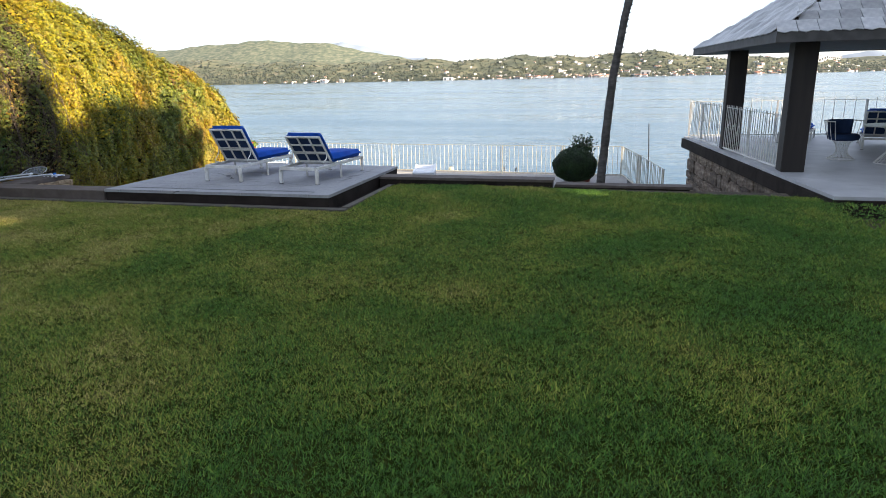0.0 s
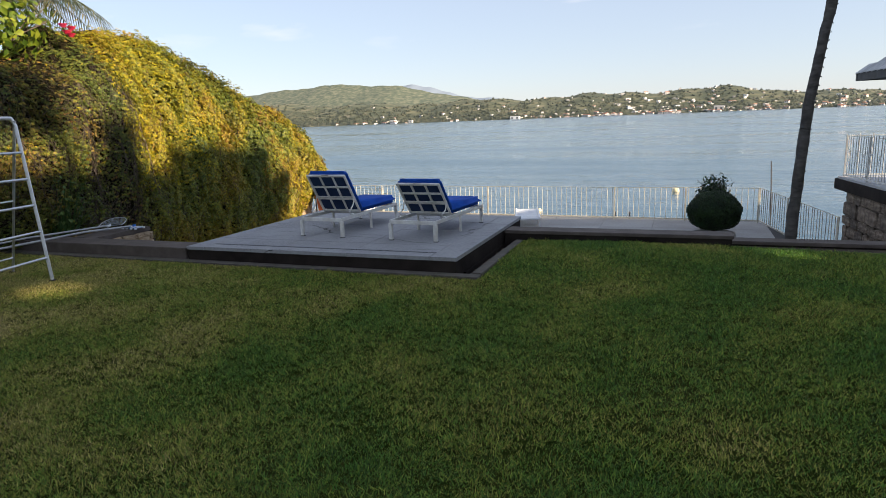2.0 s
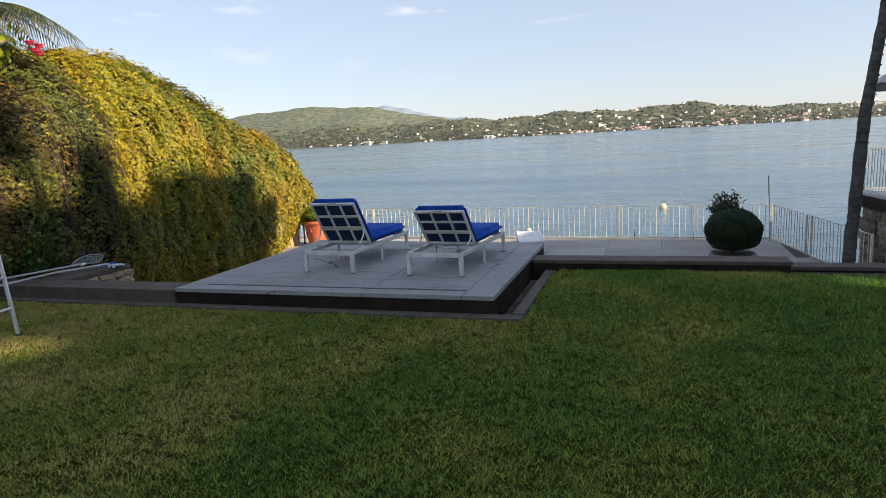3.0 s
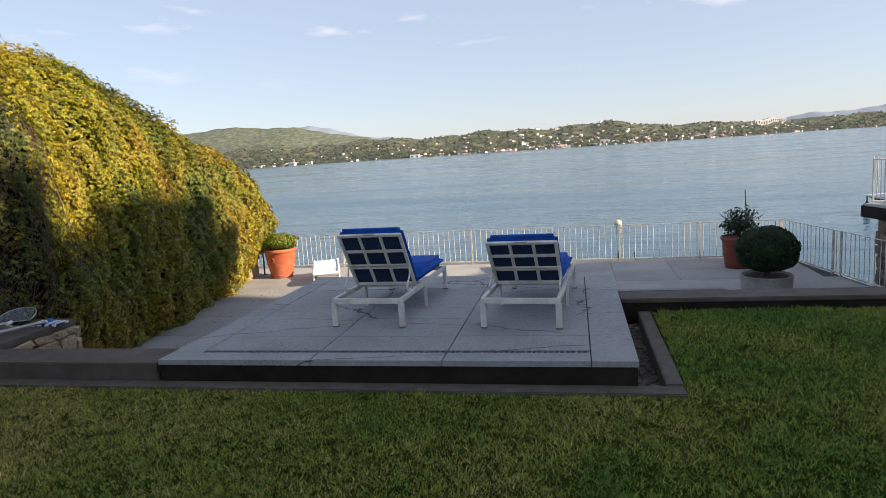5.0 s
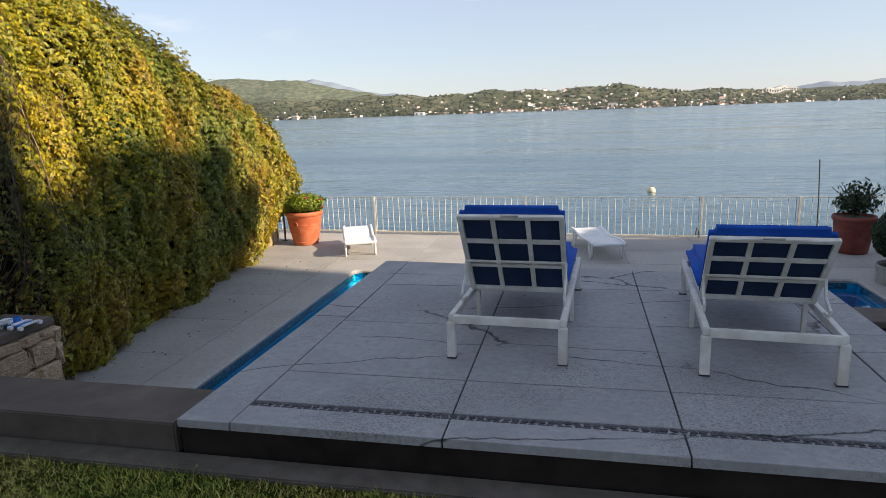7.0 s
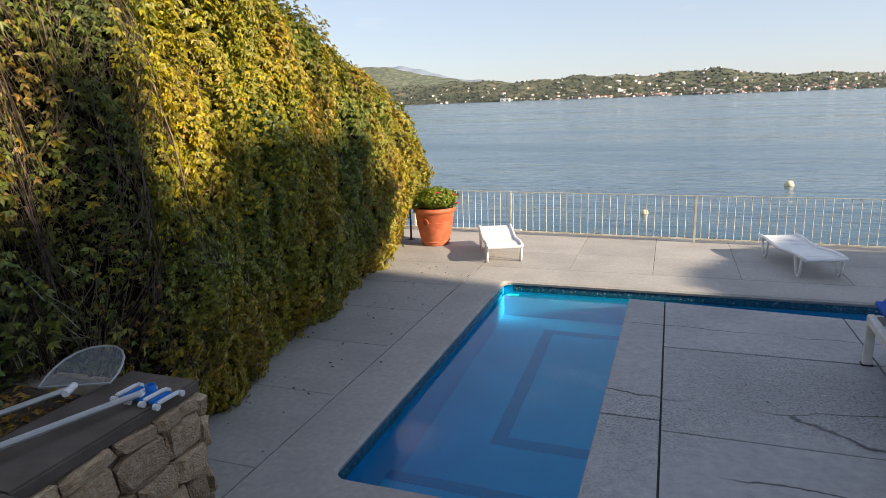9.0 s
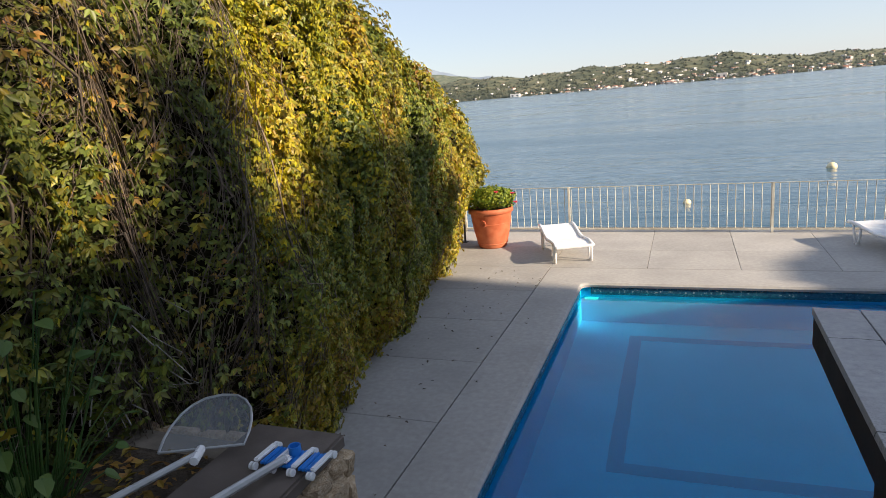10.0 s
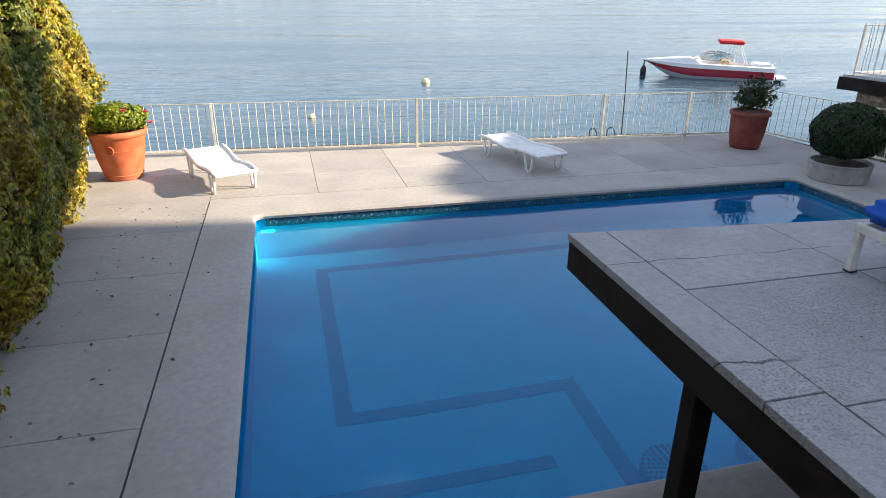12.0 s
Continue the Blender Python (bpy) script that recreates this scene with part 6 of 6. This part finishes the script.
# broad-leaved plant and dead stems in the planter
plant = thing("broadleaf_plant", "broad-leaved green plant in the dry planter", "plant", pose(-6.98, 0.70, -0.1))
for k in range(130):
    a, rr, hh = rng.uniform(0, 6.28), rng.uniform(0.06, 0.52), rng.uniform(0.04, 1.0)
    p = Vector((rr * math.cos(a), rr * math.sin(a), hh))
    part("stem", tube(fresh(), [(0.3 * p.x, 0.3 * p.y, 0), (p.x * 0.7, p.y * 0.7, hh * 0.7), p], 0.0035, 5), M_LEAF_BIG, plant)
    s = rng.uniform(0.032, 0.060)
    b = fresh()
    outline = [(0.0, -0.1), (0.45, 0.05), (0.55, 0.5), (0.35, 0.95), (0.0, 1.35), (-0.35, 0.95), (-0.55, 0.5), (-0.45, 0.05)]
    c = b.verts.new((0, 0.5 * s, -0.10 * s))
    ring = [b.verts.new((x * s, y * s, 0.12 * s * abs(x) - 0.15 * s * y * y)) for x, y in outline]
    for q in range(8):
        b.faces.new((c, ring[q], ring[(q + 1) % 8]))
    b.transform(Matrix.Translation(p) @ Euler((rng.uniform(-0.9, 0.3), rng.uniform(-0.5, 0.5), a - 1.57)).to_matrix().to_4x4())
    part("leaf", b, M_LEAF_BIG, plant)
dry = thing("dry_shrub", "tangle of bare grey dry stems in the planter", "dry shrub", pose(-7.30, 1.42, -0.1))
for k in range(110):
    a, hh, rr = rng.uniform(0, 6.28), rng.uniform(0.15, 0.70), rng.uniform(0.12, 0.42)
    c, q = Vector((math.cos(a), math.sin(a), 0)), Vector((-math.sin(a), math.cos(a), 0)) * rng.uniform(-0.25, 0.25)
    part("stem", tube(fresh(), [c * 0.05, c * rr * 0.35 + q * 0.3 + Vector((0, 0, hh * 0.7)), c * rr * 0.75 + q * 0.8 + Vector((0, 0, hh)), c * rr * 1.1 + q + Vector((0, 0, hh * rng.uniform(0.55, 0.95)))], rng.uniform(0.002, 0.0036), 5), M_DRY, dry)
litter = fresh()
for k in range(320):
    m = Matrix.Translation((rng.uniform(-7.5, -6.5), rng.uniform(0.45, 1.25), -0.09 + rng.uniform(0, 0.02))) @ Euler((rng.uniform(-0.5, 0.5), rng.uniform(-0.5, 0.5), rng.uniform(0, 6.28))).to_matrix().to_4x4()
    s = rng.uniform(0.015, 0.04)
    vs = [litter.verts.new(m @ Vector(v)) for v in ((0, -s, 0), (s * 0.5, 0, s * 0.3), (0, s, 0), (-s * 0.5, 0, s * 0.3))]
    litter.faces.new(vs)
tagged(mesh_ob("leaf_litter", litter, M_LEAF_DRY), "dry fallen leaves on the planter soil", "leaf litter", kind="stuff")
fallen = fresh()
for k in range(90):
    x, y = (rng.normal(-7.1, 0.35), rng.uniform(2.0, 9.0)) if k < 70 else (rng.uniform(-3.4, -0.4), rng.uniform(0.4, 3.0))
    z = DECK + 0.005 if k < 70 else 0.006
    if k < 70 and x > -6.0:
        continue
    m = Matrix.Translation((x, y, z)) @ Euler((rng.uniform(-0.4, 0.4), rng.uniform(-0.4, 0.4), rng.uniform(0, 6.28))).to_matrix().to_4x4()
    s = rng.uniform(0.012, 0.028) if k < 70 else 0.010
    vs = [fallen.verts.new(m @ Vector(v)) for v in ((0, -s, 0), (s * 0.5, 0, s * 0.4), (0, s, 0), (-s * 0.5, 0, s * 0.4))]
    fallen.faces.new(vs)
tagged(mesh_ob("fallen_leaves", fallen, M_TWIG), "few dark dry leaves scattered on the deck", "fallen leaves", kind="stuff")

# ---- grass ----
def blades(name, x0, x1, y0, y1, count, height, width, seed, label):
    """Short curved blades growing in tufts."""
    g = np.random.default_rng(seed)
    tufts = count // 6            # blades spring from tufts, with gaps between them
    cx, cy, vigour = g.uniform(x0, x1, tufts), g.uniform(y0, y1, tufts), g.uniform(0.55, 1.35, tufts)
    pick = g.integers(0, tufts, count)
    x, y = cx[pick] + g.normal(0, 0.017, count), cy[pick] + g.normal(0, 0.017, count)
    x, y = np.clip(x, x0, x1), np.clip(y, y0, y1)
    z = lawn_height(x, y)
    a, lean = g.uniform(0, 2 * np.pi, count), g.uniform(0.4, 1.7, count)
    clump = 1 + 0.25 * np.sin(x * 23 + 2 * np.sin(y * 7)) * np.sin(y * 21 + 2 * np.sin(x * 9)) + 0.2 * np.sin(x * 5.3 + y * 3.1) * np.sin(y * 6.7)
    hgt = height * vigour[pick] * clump * g.uniform(0.5, 1.4, count)
    wx, wy = np.cos(a) * width * 0.5, np.sin(a) * width * 0.5
    la = a + g.normal(np.pi / 2, 0.6, count)
    tx, ty = np.cos(la) * lean * hgt, np.sin(la) * lean * hgt
    p0, p1 = np.stack([x - wx, y - wy, z - 0.003], 1), np.stack([x + wx, y + wy, z - 0.003], 1)
    p2 = np.stack([x + tx, y + ty, z + hgt], 1)
    co = np.stack([p0, p1, p2], 1).reshape(-1, 3)
    ob = new(name, raw_mesh(name, co, np.arange(len(co)), 3, M_GRASS))
    return tagged(ob, label, "grass", kind="stuff")


blades("grass", -2.5, 6.5, -8.2, -3.6, 700000, 0.0185, 0.0080, 31, "short coarse lawn grass in green and straw tones")
blades("grass", -7.6, 7.2, -3.6, -0.15, 600000, 0.0195, 0.0085, 32, "short coarse lawn grass in green and straw tones")
blades("grass", -7.6, -2.5, -8.2, -3.6, 140000, 0.022, 0.011, 33, "short coarse lawn grass in green and straw tones")
blades("grass", 0.38, 6.9, -0.15, 2.02, 150000, 0.024, 0.009, 34, "short coarse lawn grass beside the slab")
blades("grass", 6.5, 10.5, -8.2, 1.6, 66000, 0.026, 0.015, 35, "short coarse lawn grass in green and straw tones")

# ---- far shore ----
def shore_y(x):
    return 2450 + 900 * np.clip((x - 450) / 700, 0, 1) ** 1.5


def land_height(x, y):
    d = y - shore_y(x)
    ridge = np.interp(x, [-4600, -2200, -1400, -900, -400, 0, 150, 420, 700, 1000, 1500, 2400, 4600], [120, 120, 90, 92, 92, 98, 98, 70, 62, 62, 70, 80, 60])
    rise = np.clip(d / 620, 0, 1)
    rise = rise * rise * (3 - 2 * rise)
    return LAKE - 3 + 6 * np.clip(d / 25, 0, 1) + ridge * rise + 7 * np.sin(x * 0.011 + y * 0.004) * rise + 5 * np.sin(x * 0.031 + 2) * rise


xs, ds = np.linspace(-4500, 4500, 260), np.concatenate([np.linspace(-10, 700, 34), [900, 1200]])
gx, gd = np.meshgrid(xs, ds, indexing="ij")
gyy = shore_y(gx) + gd
co = np.stack([gx, gyy, land_height(gx, gyy)], axis=2).reshape(-1, 3)
h, w = len(xs), len(ds)
i = (np.arange(h - 1)[:, None] * w + np.arange(w - 1)[None, :]).reshape(-1, 1)
shore = new("ground", raw_mesh("ground", co, (i + np.array([[0, w, w + 1, 1]])).ravel(), 4, M_FAR_LAND))
tagged(shore, "far lake shore with scrubby low green hills", "shore", kind="structure")


def hill(name, x0, x1, y, profile, mat, label):
    xs = np.linspace(x0, x1, 90)
    top = np.interp(xs, [p[0] for p in profile], [p[1] for p in profile]) + 5 * np.sin(xs * 0.013) + 3 * np.sin(xs * 0.041)
    rows = [np.stack([xs, np.full_like(xs, y - 600 + 600 * f), -20 + (top + 20) * f ** 0.8], 1) for f in np.linspace(0, 1, 9)]
    co = np.stack(rows, 1).reshape(-1, 3)
    h, w = len(xs), 9
    i = (np.arange(h - 1)[:, None] * w + np.arange(w - 1)[None, :]).reshape(-1, 1)
    ob = new(name, raw_mesh(name, co, (i + np.array([[0, w, w + 1, 1]])).ravel(), 4, mat))
    return tagged(ob, label, "hill", kind="structure")


k = 4000 / 2500
hill("backdrop", -4600, -500, 4000, [(-4600, 230), (-1900 * k, 240), (-1500 * k, 172 * k), (-1350 * k, 168 * k), (-1150 * k, 152 * k), (-1000 * k, 124 * k), (-850 * k, 92 * k), (-700 * k, 60 * k), (-500, 10)], M_FAR_HILL, "broad green hill behind the far shore")
# farthest mountains, their air haze painted as pale blue
k = 4600 / 2500
hill("backdrop", -2600, -900, 4600, [(-2600, 150 * k), (-1180 * k, 152 * k), (-1080 * k, 157 * k), (-960 * k, 128 * k), (-800 * k, 88 * k), (-600 * k, 70 * k)], M_FAR_HAZE_BLUE, "mountain far behind the hills with blue haze in its colour")
hill("backdrop", 1100, 4600, 4650, [(1100, 30 * k), (830 * k, 62 * k), (900 * k, 60 * k), (1080 * k, 72 * k), (1200 * k, 92 * k), (1290 * k, 101 * k), (1500 * k, 104 * k), (4600, 160)], M_FAR_HAZE_BLUE, "mountain far behind the hills with blue haze in its colour")

# tree crowns of the far shore: small lumpy clumps
g = np.random.default_rng(51)
n = 9000
tx = g.uniform(-2600, 2200, n)
td = np.abs(g.normal(0, 260, n)) + 4
ty = shore_y(tx) + np.minimum(td, 690)
tz = land_height(tx, ty)
size = g.uniform(3.0, 7.5, n)
octa = np.array([[1, 0, 0.1], [0.3, 0.9, 0], [-0.8, 0.6, 0.1], [-0.8, -0.6, 0], [0.3, -0.9, 0.1], [0.1, 0, 1.1]])
jit = g.uniform(0.7, 1.3, (n, 6, 1))
co = (np.stack([tx, ty, tz], 1)[:, None, :] + octa[None] * jit * size[:, None, None]).reshape(-1, 3)
base = np.arange(n)[:, None] * 6
f = (base + np.array([[0, 1, 5, 1, 2, 5, 2, 3, 5, 3, 4, 5, 4, 0, 5]])).ravel()
tagged(new("far_trees", raw_mesh("far_trees", co, f, 3, M_FAR_TREE)), "scattered dark trees on the far shore", "trees", kind="stuff")

far_wall, far_roof = bpy.data.meshes.new("wall"), bpy.data.meshes.new("roof")
b = fresh()
box(b, (-6, -5, -3), (6, 5, 5.5))
b.to_mesh(far_wall)
b.free()
far_wall.materials.append(M_FAR_WALL)
b = fresh()
prism(b, [(-6.5, -5.5), (6.5, -5.5), (6.5, 5.5), (-6.5, 5.5)], 5.5, 6.2)
v = [b.verts.new(p) for p in ((-6.5, -5.5, 6.25), (6.5, -5.5, 6.25), (6.5, 5.5, 6.25), (-6.5, 5.5, 6.25), (-3, 0, 8.2), (3, 0, 8.2))]
for q in ((0, 1, 5, 4), (1, 2, 5), (2, 3, 4, 5), (3, 0, 4)):
    b.faces.new([v[t] for t in q])
b.to_mesh(far_roof)
b.free()
far_roof.materials.append(M_FAR_ROOF)
far_win = bpy.data.meshes.new("window")
b = fresh()
box(b, (-1.2, -5.15, 1.2), (1.2, -4.95, 3.6))
b.to_mesh(far_win)
b.free()
far_win.materials.append(M_FAR_DARK)


def far_house(x, y, s, turn, stretch=(1, 1, 1), flat=False):
    z = float(land_height(np.array(x), np.array(y)))
    ob = thing("far_house", "small pale house among trees on the far shore", "house", Matrix.Translation((x, y, z)) @ Matrix.Rotation(turn, 4, "Z"), group="houses on the far shore")
    sc = Matrix.Diagonal((s * stretch[0], s * stretch[1], s * stretch[2], 1))
    share("wall", far_wall, ob, sc)
    if not flat:
        share("roof", far_roof, ob, sc)
    for wx in (-3.2, 3.2):
        share("window", far_win, ob, sc @ Matrix.Translation((wx, 0, 0)))


for k in range(330):
    x = float(g.normal(120, 520)) if k < 260 else float(g.uniform(-1500, 1500))
    d = float(abs(g.normal(0, 290))) + 6 if k % 4 else float(g.uniform(3, 22))
    y = float(shore_y(np.array(x))) + min(d, 560)
    far_house(x, y, float(g.uniform(0.55, 1.25)), float(g.uniform(-1.3, 1.3)), (float(g.uniform(0.7, 1.6)), 1, float(g.uniform(0.7, 1.2))), flat=bool(k % 2))
for x, d, s, st in ((-1150, 12, 1.9, (1.0, 1, 1.5)), (-1070, 12, 1.5, (1.0, 1, 1.5)), (-620, 10, 1.7, (1.8, 1, 1.3)), (116, 20, 2.2, (1.2, 1, 1.6)), (-260, 8, 1.5, (3.0, 1, 0.6))):
    far_house(x, float(shore_y(np.array(float(x)))) + d, s, 0.0, st, flat=True)
for q in range(14):
    x = 860 + q * 22
    far_house(x, float(shore_y(np.array(float(x)))) + 430 + 6 * q, 2.0, 0.1, (1.0, 1.0, 2.2 if q < 7 else 1.3), flat=True)
